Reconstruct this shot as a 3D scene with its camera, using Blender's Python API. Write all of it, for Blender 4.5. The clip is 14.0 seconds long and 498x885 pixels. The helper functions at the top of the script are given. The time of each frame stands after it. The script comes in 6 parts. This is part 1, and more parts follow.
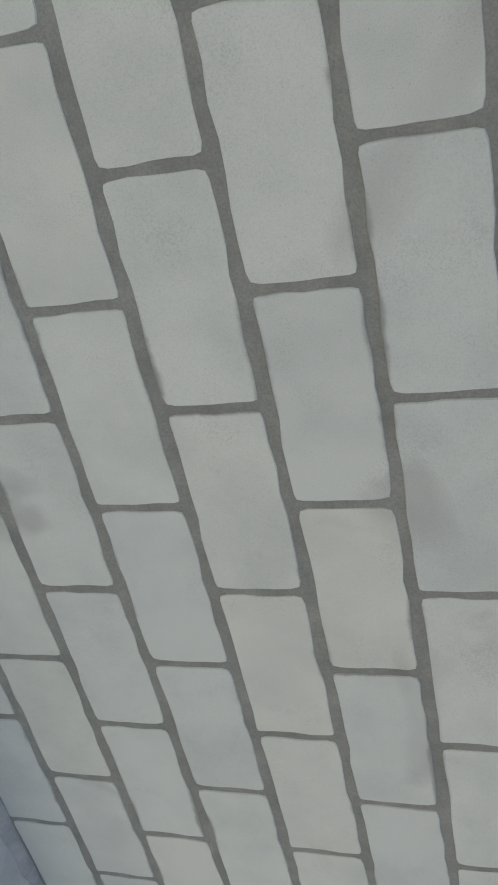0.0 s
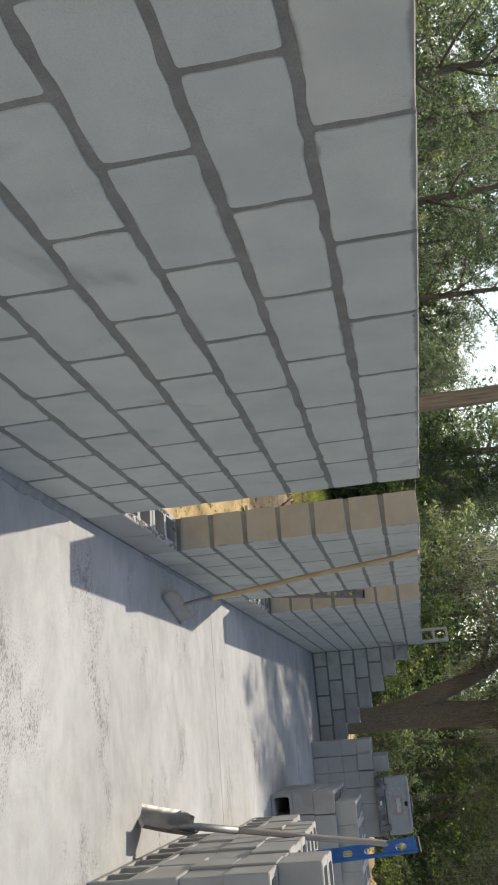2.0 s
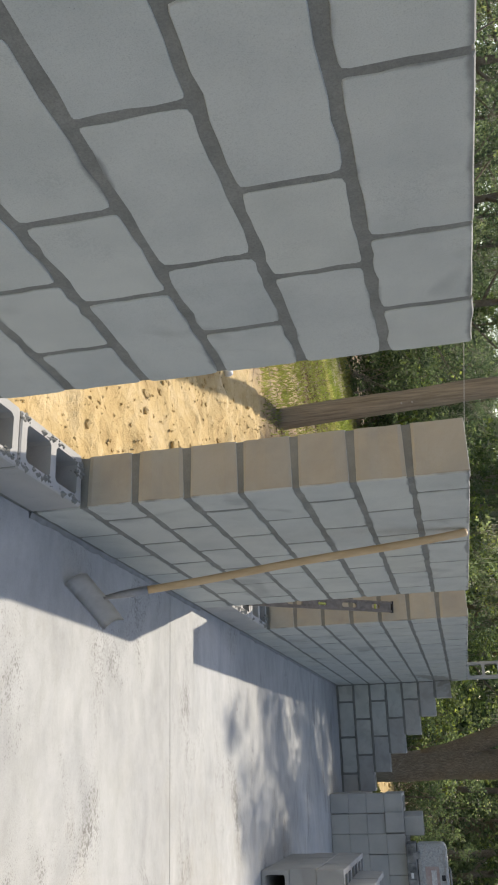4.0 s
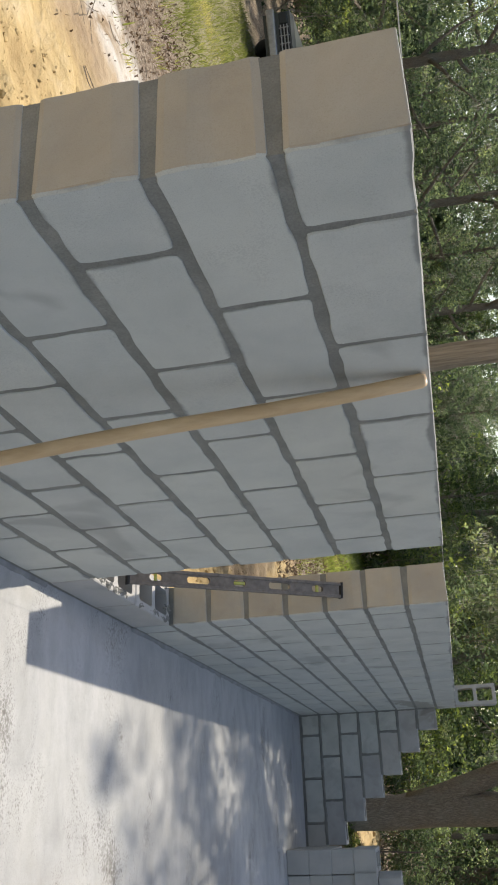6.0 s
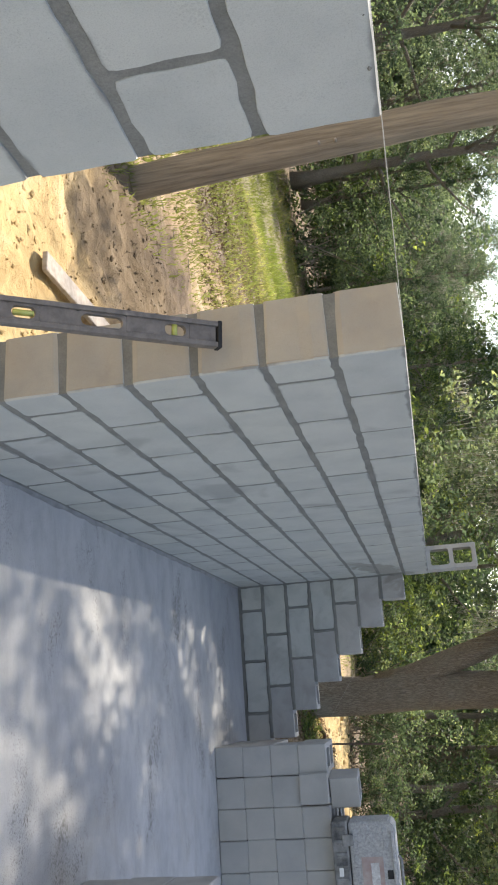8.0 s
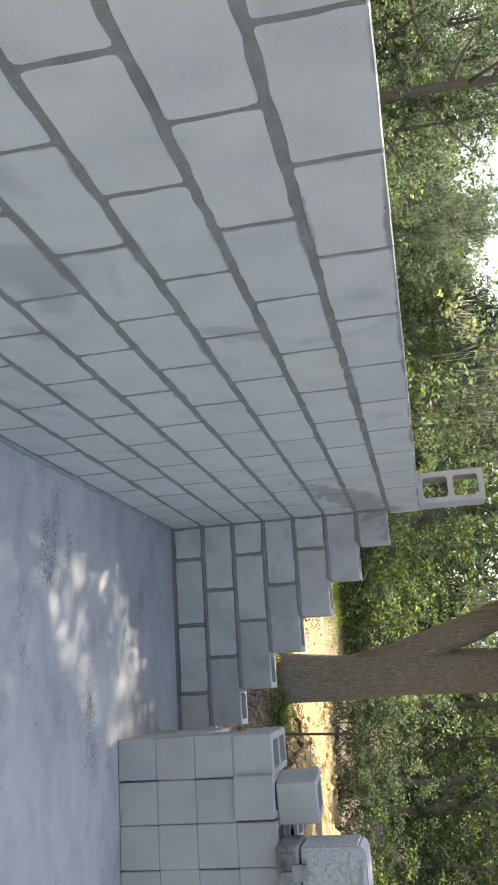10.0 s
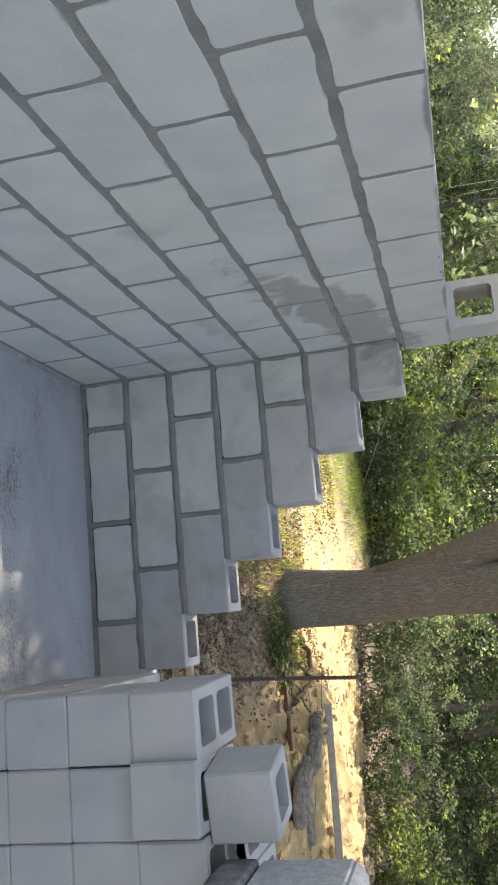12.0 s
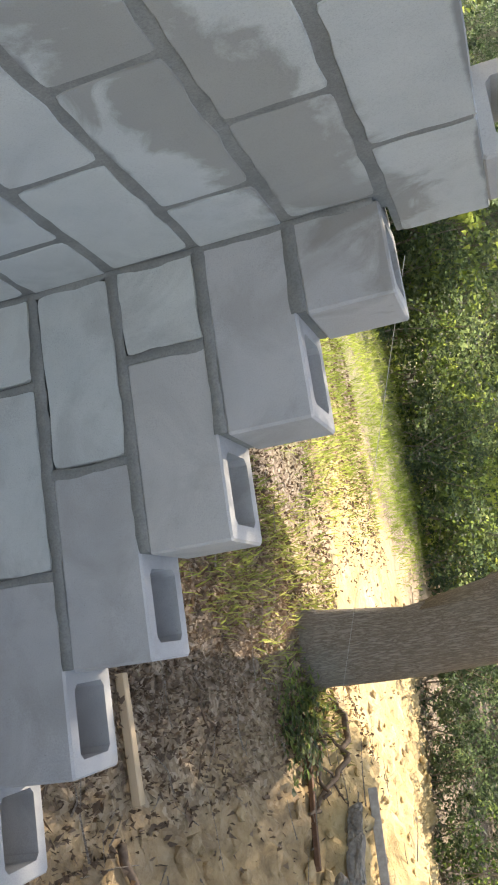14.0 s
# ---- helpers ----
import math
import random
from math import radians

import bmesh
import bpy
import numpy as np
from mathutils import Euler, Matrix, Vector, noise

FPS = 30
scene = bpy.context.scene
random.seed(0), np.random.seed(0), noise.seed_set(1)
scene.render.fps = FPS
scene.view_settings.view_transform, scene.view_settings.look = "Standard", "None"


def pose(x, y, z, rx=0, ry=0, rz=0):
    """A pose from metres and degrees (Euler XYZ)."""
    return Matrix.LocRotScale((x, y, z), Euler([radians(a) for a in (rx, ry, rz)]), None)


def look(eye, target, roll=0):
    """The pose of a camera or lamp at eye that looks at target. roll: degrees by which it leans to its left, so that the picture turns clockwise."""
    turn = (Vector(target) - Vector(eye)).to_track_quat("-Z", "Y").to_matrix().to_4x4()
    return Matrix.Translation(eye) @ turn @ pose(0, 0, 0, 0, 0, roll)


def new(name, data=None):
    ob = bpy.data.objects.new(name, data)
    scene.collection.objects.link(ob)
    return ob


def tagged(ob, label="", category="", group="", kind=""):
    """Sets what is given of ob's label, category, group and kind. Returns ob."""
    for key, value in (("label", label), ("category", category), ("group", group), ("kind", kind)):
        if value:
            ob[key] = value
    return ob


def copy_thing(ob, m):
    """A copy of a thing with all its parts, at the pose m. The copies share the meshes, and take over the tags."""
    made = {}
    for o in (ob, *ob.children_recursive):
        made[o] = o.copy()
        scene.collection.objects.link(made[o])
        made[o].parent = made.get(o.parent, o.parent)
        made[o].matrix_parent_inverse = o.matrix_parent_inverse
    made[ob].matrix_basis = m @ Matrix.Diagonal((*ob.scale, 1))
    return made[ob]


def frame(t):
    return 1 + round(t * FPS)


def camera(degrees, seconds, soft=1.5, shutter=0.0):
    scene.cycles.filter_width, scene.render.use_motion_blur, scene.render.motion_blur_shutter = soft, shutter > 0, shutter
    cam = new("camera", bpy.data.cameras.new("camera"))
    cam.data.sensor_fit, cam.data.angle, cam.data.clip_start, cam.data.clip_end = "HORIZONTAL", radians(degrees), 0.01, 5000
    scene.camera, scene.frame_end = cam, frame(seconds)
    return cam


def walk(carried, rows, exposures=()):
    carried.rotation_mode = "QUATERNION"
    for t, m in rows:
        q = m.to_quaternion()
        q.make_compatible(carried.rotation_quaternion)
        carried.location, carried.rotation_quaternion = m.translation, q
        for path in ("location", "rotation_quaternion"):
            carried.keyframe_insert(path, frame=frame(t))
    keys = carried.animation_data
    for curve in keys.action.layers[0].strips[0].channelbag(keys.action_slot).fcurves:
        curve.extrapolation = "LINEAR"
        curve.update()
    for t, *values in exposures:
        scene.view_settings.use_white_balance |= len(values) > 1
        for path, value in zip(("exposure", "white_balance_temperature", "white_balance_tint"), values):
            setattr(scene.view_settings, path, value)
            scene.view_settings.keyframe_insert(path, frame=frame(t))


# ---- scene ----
cam = camera(31.4, 14.0, 2.0)
PATH = [
    (0, (1.225, -10.095, 1.407), (-0.392, -9.103, 0.775), 87.6),
    (0.5, (1.201, -9.593, 1.458), (0.058, -8.028, 0.962), 87.0),
    (1, (1.069, -9.136, 1.412), (0.421, -7.3, 0.956), 85.2),
    (1.5, (1.049, -8.607, 1.401), (0.451, -6.757, 0.931), 82.9),
    (2, (1.006, -8.11, 1.43), (0.388, -6.232, 1.129), 82.5),
    (2.5, (0.928, -7.584, 1.462), (0.341, -5.682, 1.262), 86.2),
    (3, (0.977, -7.076, 1.435), (0.347, -5.187, 1.242), 85.6),
    (3.2, (0.963, -6.883, 1.417), (0.321, -5.005, 1.174), 85.2),
    (5.3, (0.835, -4.897, 1.513), (0.12, -3.088, 1.049), 82.9),
    (5.5, (0.845, -4.705, 1.494), (0.12, -2.891, 1.066), 83.2),
    (6, (0.87, -4.256, 1.519), (0.104, -2.447, 1.143), 83.1),
    (6.5, (0.793, -3.743, 1.52), (0.104, -1.902, 1.148), 84.8),
    (7, (0.859, -3.216, 1.519), (0.22, -1.353, 1.167), 82.3),
    (7.5, (0.891, -2.763, 1.536), (0.215, -0.909, 1.21), 81.8),
    (8, (0.86, -2.249, 1.543), (0.315, -0.358, 1.187), 83.2),
    (8.5, (0.924, -1.696, 1.532), (0.385, 0.2, 1.193), 83.3),
    (8.7, (0.948, -1.546, 1.561), (0.391, 0.347, 1.235), 83.2),
    (10.8, (1.014, 0.415, 1.532), (0.597, 2.321, 1.093), 84.4),
    (11, (1.043, 0.592, 1.53), (0.702, 2.508, 1.07), 84.6),
    (11.5, (1.099, 1.108, 1.521), (0.757, 3.022, 1.049), 83.3),
    (12, (1.012, 1.591, 1.513), (0.641, 3.506, 1.071), 82.6),
    (12.5, (0.983, 2.069, 1.502), (0.68, 3.988, 1.028), 82.2),
    (13, (0.924, 2.545, 1.522), (0.517, 4.444, 1.045), 79.9),
    (13.5, (0.766, 2.98, 1.535), (0.324, 4.886, 1.12), 81.6),
    (14, (0.785, 3.443, 1.505), (0.364, 5.316, 0.947), 77.9),
]
EXPOSURES = [(0.0, 1.2, 7200, 10), (1.0, 0.81, 6950, 10), (2.0, 0.58, 6980, 11), (3.0, 0.80, 7000, 11), (5.5, 0.78, 6950, 11), (6.6, 0.98, 7000, 12), (8.5, 1.56, 6950, 13), (11.5, 1.86, 7150, 14), (14.0, 2.02, 7250, 14)]
walk(cam, [(t, look(eye, target, roll)) for t, eye, target, roll in PATH], EXPOSURES)

# ---------------------------------------------------------------- light
SUN_DIR = Vector((-0.34, 1.17, 1.59)).normalized()
world = bpy.data.worlds.new("world")
scene.world = world
world.use_nodes = True
wn, wl = world.node_tree.nodes, world.node_tree.links
sky = wn.new("ShaderNodeTexSky")
sky.sky_type = "NISHITA"
sky.sun_disc = False
sky.sun_elevation = math.asin(SUN_DIR.z)
sky.sun_rotation = math.atan2(SUN_DIR.x, SUN_DIR.y)
sky.dust_density = 1.0
# broken white cloud over the blue
cc = wn.new("ShaderNodeTexCoord")
cm = wn.new("ShaderNodeMapping")
cm.inputs["Scale"].default_value = (1.0, 1.0, 2.6)
cm.inputs["Location"].default_value = (0.35, 0.2, 0.0)
wl.new(cc.outputs["Generated"], cm.inputs["Vector"])
cn = wn.new("ShaderNodeTexNoise")
cn.inputs["Scale"].default_value = 2.4
cn.inputs["Detail"].default_value = 8
cn.inputs["Roughness"].default_value = 0.58
wl.new(cm.outputs[0], cn.inputs["Vector"])
cr = wn.new("ShaderNodeValToRGB")
cr.color_ramp.elements[0].position = 0.52
cr.color_ramp.elements[1].position = 0.70
wl.new(cn.outputs[0], cr.inputs[0])
cx = wn.new("ShaderNodeMix")
cx.data_type = "RGBA"
wl.new(cr.outputs[0], cx.inputs[0])
wl.new(sky.outputs[0], cx.inputs[6])
cx.inputs[7].default_value = (6.6, 6.7, 7.0, 1)
wl.new(cx.outputs[2], wn["Background"].inputs[0])
wn["Background"].inputs[1].default_value = 0.115
sun = new("sun", bpy.data.lights.new("sun", "SUN"))
sun.data.energy = 2.8
sun.data.angle = radians(0.55)
sun.data.color = (1.0, 0.94, 0.84)
sun.matrix_world = look(SUN_DIR * 40, (0, 0, 0))

# ---------------------------------------------------------------- materials
def material(name, colour, rough=0.8, metal=0.0):
    m = bpy.data.materials.new(name)
    m.use_nodes = True
    b = m.node_tree.nodes["Principled BSDF"]
    b.inputs["Base Color"].default_value = (*colour, 1)
    b.inputs["Roughness"].default_value = rough
    b.inputs["Metallic"].default_value = metal
    return m, m.node_tree.nodes, m.node_tree.links, b


def ramp(n, stops):
    r = n.new("ShaderNodeValToRGB")
    e = r.color_ramp.elements
    while len(e) < len(stops):
        e.new(0.5)
    for el, (p, c) in zip(e, stops):
        el.position = p
        el.color = (*c, 1) if len(c) == 3 else c
    return r


def noise_tex(n, l, scale, detail=6, rough=0.6, coords=None, kind="Object", distort=0.0):
    t = n.new("ShaderNodeTexNoise")
    t.inputs["Scale"].default_value = scale
    t.inputs["Detail"].default_value = detail
    t.inputs["Roughness"].default_value = rough
    t.inputs["Distortion"].default_value = distort
    if coords is None:
        c = n.new("ShaderNodeTexCoord")
        coords = c.outputs[kind]
    l.new(coords, t.inputs["Vector"])
    return t


def mixed(n, l, fac, a, b, mode="MIX"):
    m = n.new("ShaderNodeMix")
    m.data_type = "RGBA"
    m.blend_type = mode
    for v, s in ((fac, m.inputs[0]), (a, m.inputs[6]), (b, m.inputs[7])):
        if hasattr(v, "is_linked"):
            l.new(v, s)
        elif isinstance(v, (int, float)):
            s.default_value = v
        else:
            s.default_value = (*v, 1)
    return m.outputs[2]


def bumped(n, l, b, height, strength, distance, before=None):
    k = n.new("ShaderNodeBump")
    k.inputs["Strength"].default_value = strength
    k.inputs["Distance"].default_value = distance
    l.new(height, k.inputs["Height"])
    if before is not None:
        l.new(before, k.inputs["Normal"])
    l.new(k.outputs[0], b.inputs["Normal"])
    return k.outputs[0]


def geo_pos(n):
    return n.new("ShaderNodeNewGeometry").outputs["Position"]


def maths(n, l, op, a, b=0.0, clamp=False):
    m = n.new("ShaderNodeMath")
    m.operation = op
    m.use_clamp = clamp
    for v, s in ((a, m.inputs[0]), (b, m.inputs[1])):
        if hasattr(v, "is_linked"):
            l.new(v, s)
        else:
            s.default_value = v
    return m.outputs[0]


def block_material(name, base, smear, rim=False):
    """Pressed concrete block: fine aggregate, faint tint per block, wet and mortar smears; with rim, bounce light
    painted on its ends.
    """
    m, n, l, b = material(name, base, 0.92)
    pos = geo_pos(n)
    rnd = n.new("ShaderNodeObjectInfo").outputs["Random"]
    tint = ramp(n, [(0.0, (base[0] * 0.955, base[1] * 0.965, base[2] * 0.975)), (0.35, base), (0.75, (base[0] * 1.03, base[1] * 1.03, base[2] * 1.02)), (1.0, (base[0] * 1.035, base[1] * 1.02, base[2] * 0.985))])
    l.new(rnd, tint.inputs[0])
    cloud = noise_tex(n, l, 5.0, 5, 0.55, pos)
    cr = ramp(n, [(0.32, (0.86, 0.87, 0.88)), (0.6, (1, 1, 1))])
    l.new(cloud.outputs[0], cr.inputs[0])
    c1 = mixed(n, l, 1.0, tint.outputs[0], cr.outputs[0], "MULTIPLY")
    grain = noise_tex(n, l, 420.0, 3, 0.7, pos)
    gr = ramp(n, [(0.3, (0.80, 0.80, 0.80)), (0.5, (1, 1, 1)), (0.75, (1.06, 1.06, 1.06))])
    l.new(grain.outputs[0], gr.inputs[0])
    c2 = mixed(n, l, 0.8, c1, gr.outputs[0], "MULTIPLY")
    pit = n.new("ShaderNodeTexVoronoi")
    pit.inputs["Scale"].default_value = 60.0
    l.new(pos, pit.inputs["Vector"])
    pr = ramp(n, [(0.03, (0.45, 0.45, 0.45)), (0.075, (1, 1, 1))])
    l.new(pit.outputs["Distance"], pr.inputs[0])
    c3 = mixed(n, l, 0.55, c2, pr.outputs[0], "MULTIPLY")
    if rim:
        # mortar struck flush over the block's edges, wandering in and out
        loc = n.new("ShaderNodeSeparateXYZ")
        l.new(n.new("ShaderNodeTexCoord").outputs["Object"], loc.inputs[0])
        lo = maths(n, l, "MINIMUM", loc.outputs[2], maths(n, l, "SUBTRACT", 0.195, loc.outputs[2]))
        lo = maths(n, l, "MINIMUM", lo, maths(n, l, "ADD", loc.outputs[1], 0.004))
        wa = noise_tex(n, l, 11.0, 4, 0.6, pos)
        wb = noise_tex(n, l, 3.1, 2, 0.5, pos)
        reach = maths(n, l, "ADD", maths(n, l, "MULTIPLY", maths(n, l, "SUBTRACT", wa.outputs[0], 0.5), 0.026), maths(n, l, "MULTIPLY", maths(n, l, "SUBTRACT", wb.outputs[0], 0.5), 0.05))
        dd = maths(n, l, "SUBTRACT", lo, reach)
        rr = ramp(n, [(0.0045, (1, 1, 1)), (0.0125, (0, 0, 0))])
        l.new(dd, rr.inputs[0])
        onface = maths(n, l, "GREATER_THAN", loc.outputs[0], -0.009)
        c3 = mixed(n, l, maths(n, l, "MULTIPLY", maths(n, l, "MULTIPLY", rr.outputs[0], onface), 0.85), c3, (0.20, 0.20, 0.187))
    # clusters of small open pores
    por = n.new("ShaderNodeTexVoronoi")
    por.inputs["Scale"].default_value = 230.0
    l.new(pos, por.inputs["Vector"])
    pc = noise_tex(n, l, 6.5, 4, 0.6, pos)
    pk = maths(n, l, "SUBTRACT", por.outputs["Distance"], maths(n, l, "MULTIPLY", maths(n, l, "SUBTRACT", pc.outputs[0], 0.52), 2.4))
    pp = ramp(n, [(0.10, (1, 1, 1)), (0.22, (0, 0, 0))])
    l.new(pk, pp.inputs[0])
    c3 = mixed(n, l, maths(n, l, "MULTIPLY", pp.outputs[0], 0.16), c3, (0.22, 0.22, 0.21))
    stain = noise_tex(n, l, 2.1, 3, 0.5, pos, distort=0.8)
    sr = ramp(n, [(smear, (0, 0, 0)), (smear + 0.07, (1, 1, 1))])
    l.new(stain.outputs[0], sr.inputs[0])
    c4 = mixed(n, l, maths(n, l, "MULTIPLY", sr.outputs[0], 0.45), c3, (0.26, 0.25, 0.23))
    # one wet patch left by a spill near the far corner
    ws = n.new("ShaderNodeSeparateXYZ")
    l.new(pos, ws.inputs[0])
    wu = maths(n, l, "SUBTRACT", ws.outputs[1], 4.66)
    wv = maths(n, l, "SUBTRACT", maths(n, l, "SUBTRACT", ws.outputs[2], 1.19), maths(n, l, "MULTIPLY", wu, 0.34))
    wq = maths(n, l, "ADD", maths(n, l, "POWER", maths(n, l, "ABSOLUTE", maths(n, l, "MULTIPLY", wu, 0.50)), 2.0), maths(n, l, "POWER", maths(n, l, "ABSOLUTE", maths(n, l, "MULTIPLY", wv, 1.75)), 2.0))
    gap = maths(n, l, "SQRT", maths(n, l, "ADD", wq, maths(n, l, "POWER", maths(n, l, "MULTIPLY", maths(n, l, "MAXIMUM", ws.outputs[0], 0.0), 1.0), 2.0)))
    edge = noise_tex(n, l, 7.0, 5, 0.6, pos, distort=1.0)
    wet = maths(n, l, "ADD", gap, maths(n, l, "MULTIPLY", maths(n, l, "SUBTRACT", edge.outputs[0], 0.5), 0.62))
    wr = ramp(n, [(0.20, (1, 1, 1)), (0.29, (0, 0, 0))])
    l.new(wet, wr.inputs[0])
    # damp blotches and trowel marks across the stepped end wall
    blot = noise_tex(n, l, 4.6, 5, 0.62, pos, distort=0.7)
    br = ramp(n, [(0.50, (0, 0, 0)), (0.66, (1, 1, 1))])
    l.new(blot.outputs[0], br.inputs[0])
    endw = maths(n, l, "MULTIPLY", maths(n, l, "SUBTRACT", ws.outputs[1], 4.75), 3.0, True)
    c4 = mixed(n, l, maths(n, l, "MULTIPLY", maths(n, l, "MULTIPLY", br.outputs[0], endw), 0.42), c4, (0.25, 0.235, 0.21))
    c5 = mixed(n, l, maths(n, l, "MULTIPLY", wr.outputs[0], 0.62), c4, (0.215, 0.197, 0.165))
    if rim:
        # warm bounce light off the sand, painted as tan on block ends in the openings
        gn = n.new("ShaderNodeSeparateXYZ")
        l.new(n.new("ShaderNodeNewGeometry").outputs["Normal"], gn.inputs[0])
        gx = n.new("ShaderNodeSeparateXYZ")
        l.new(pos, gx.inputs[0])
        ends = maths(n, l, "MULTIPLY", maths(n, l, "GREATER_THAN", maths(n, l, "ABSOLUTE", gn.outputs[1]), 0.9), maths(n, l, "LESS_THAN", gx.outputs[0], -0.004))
        ochre = maths(n, l, "ADD", 0.2, maths(n, l, "MULTIPLY", cloud.outputs[0], 0.7), True)
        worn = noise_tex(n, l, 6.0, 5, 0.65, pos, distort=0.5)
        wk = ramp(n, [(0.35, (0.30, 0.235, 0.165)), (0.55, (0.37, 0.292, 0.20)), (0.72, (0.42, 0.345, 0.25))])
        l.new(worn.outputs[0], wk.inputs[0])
        c5 = mixed(n, l, maths(n, l, "MULTIPLY", ends, ochre), c5, wk.outputs[0])
    l.new(c5, b.inputs["Base Color"])
    k = bumped(n, l, b, grain.outputs[0], 0.35, 0.002)
    bumped(n, l, b, cloud.outputs[0], 0.2, 0.004, k)
    return m


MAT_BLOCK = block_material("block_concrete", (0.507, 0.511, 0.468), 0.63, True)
MAT_STACK = block_material("stacked_block_concrete", (0.43, 0.418, 0.392), 0.62)


def mortar_material():
    m, n, l, b = material("mortar", (0.19, 0.19, 0.185), 0.95)
    pos = geo_pos(n)
    a = noise_tex(n, l, 9.0, 6, 0.65, pos)
    r = ramp(n, [(0.3, (0.165, 0.165, 0.148)), (0.7, (0.26, 0.255, 0.228))])
    l.new(a.outputs[0], r.inputs[0])
    g = noise_tex(n, l, 260.0, 3, 0.7, pos)
    gr = ramp(n, [(0.3, (0.8, 0.8, 0.8)), (0.6, (1.05, 1.05, 1.05))])
    l.new(g.outputs[0], gr.inputs[0])
    l.new(mixed(n, l, 1.0, r.outputs[0], gr.outputs[0], "MULTIPLY"), b.inputs["Base Color"])
    bumped(n, l, b, g.outputs[0], 0.5, 0.003)
    return m


MAT_MORTAR = mortar_material()


def slab_material():
    m, n, l, b = material("slab_concrete", (0.55, 0.56, 0.56), 0.85)
    pos = geo_pos(n)
    big = noise_tex(n, l, 0.9, 6, 0.6, pos, distort=0.4)
    r = ramp(n, [(0.3, (0.36, 0.365, 0.362)), (0.5, (0.44, 0.445, 0.44)), (0.72, (0.505, 0.51, 0.505))])
    l.new(big.outputs[0], r.inputs[0])
    mp = n.new("ShaderNodeMapping")
    mp.inputs["Scale"].default_value = (0.75, 1.25, 1.0)
    mp.inputs["Rotation"].default_value = (0, 0, radians(8))
    l.new(pos, mp.inputs["Vector"])
    trow = noise_tex(n, l, 2.2, 8, 0.68, mp.outputs[0], distort=0.9)
    tr = ramp(n, [(0.30, (0.82, 0.83, 0.84)), (0.48, (0.97, 0.97, 0.97)), (0.70, (1.07, 1.07, 1.05))])
    l.new(trow.outputs[0], tr.inputs[0])
    c = mixed(n, l, 1.0, r.outputs[0], tr.outputs[0], "MULTIPLY")
    mid = noise_tex(n, l, 7.0, 6, 0.7, mp.outputs[0])
    mr = ramp(n, [(0.33, (0.88, 0.88, 0.87)), (0.55, (1.0, 1.0, 1.0)), (0.75, (1.05, 1.05, 1.05))])
    l.new(mid.outputs[0], mr.inputs[0])
    c = mixed(n, l, 1.0, c, mr.outputs[0], "MULTIPLY")
    # brown dirt, heaviest in broken patches
    dirt = noise_tex(n, l, 1.3, 9, 0.74, mp.outputs[0], distort=0.5)
    dr = ramp(n, [(0.56, (0, 0, 0)), (0.72, (1, 1, 1))])
    l.new(dirt.outputs[0], dr.inputs[0])
    c = mixed(n, l, maths(n, l, "MULTIPLY", dr.outputs[0], 0.42), c, (0.27, 0.245, 0.20))
    # yellow sand trodden in near the stacked blocks
    sy = n.new("ShaderNodeSeparateXYZ")
    l.new(pos, sy.inputs[0])
    near = maths(n, l, "MULTIPLY", maths(n, l, "SUBTRACT", sy.outputs[0], 0.75), 1.2, True)
    sn = noise_tex(n, l, 2.4, 7, 0.7, pos)
    sm = maths(n, l, "MULTIPLY", maths(n, l, "MULTIPLY", maths(n, l, "SUBTRACT", sn.outputs[0], 0.52), 5.0, True), near)
    c = mixed(n, l, maths(n, l, "MULTIPLY", sm, 0.45), c, (0.36, 0.31, 0.22))
    # the slab turns darker and bluer towards the corner by the end wall
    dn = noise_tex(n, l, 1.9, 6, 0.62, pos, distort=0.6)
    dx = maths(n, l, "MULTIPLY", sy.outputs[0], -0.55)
    corner_tone = maths(n, l, "ADD", maths(n, l, "ADD", maths(n, l, "SUBTRACT", sy.outputs[1], 3.35), dx), maths(n, l, "MULTIPLY", maths(n, l, "SUBTRACT", dn.outputs[0], 0.5), 2.2))
    c = mixed(n, l, maths(n, l, "MULTIPLY", maths(n, l, "MULTIPLY", corner_tone, 1.1, True), 0.42), c, (0.20, 0.215, 0.225))
    # dark pits and crumbs, in clusters, a little longer across the room
    ps = n.new("ShaderNodeMapping")
    ps.inputs["Scale"].default_value = (0.62, 1.0, 1.0)
    l.new(pos, ps.inputs["Vector"])
    clus = noise_tex(n, l, 1.7, 5, 0.65, mp.outputs[0])
    for sc, cut0, amount in ((36.0, 0.575, 0.6), (15.0, 0.69, 0.5), (85.0, 0.50, 0.5), (170.0, 0.47, 0.4)):
        vo = n.new("ShaderNodeTexVoronoi")
        vo.inputs["Scale"].default_value = sc
        l.new(ps.outputs[0], vo.inputs["Vector"])
        wb = noise_tex(n, l, sc * 2.2, 3, 0.6, pos)
        size = maths(n, l, "MULTIPLY", maths(n, l, "SUBTRACT", clus.outputs[0], cut0), 2.6)
        dd = maths(n, l, "SUBTRACT", maths(n, l, "ADD", vo.outputs["Distance"], maths(n, l, "MULTIPLY", maths(n, l, "SUBTRACT", wb.outputs[0], 0.5), 0.35)), size)
        sr = ramp(n, [(0.03, (1, 1, 1)), (0.09, (0, 0, 0))])
        l.new(dd, sr.inputs[0])
        c = mixed(n, l, maths(n, l, "MULTIPLY", sr.outputs[0], amount), c, (0.13, 0.122, 0.108))
    g = noise_tex(n, l, 300.0, 3, 0.7, pos)
    gr = ramp(n, [(0.3, (0.86, 0.86, 0.86)), (0.6, (1.03, 1.03, 1.03))])
    l.new(g.outputs[0], gr.inputs[0])
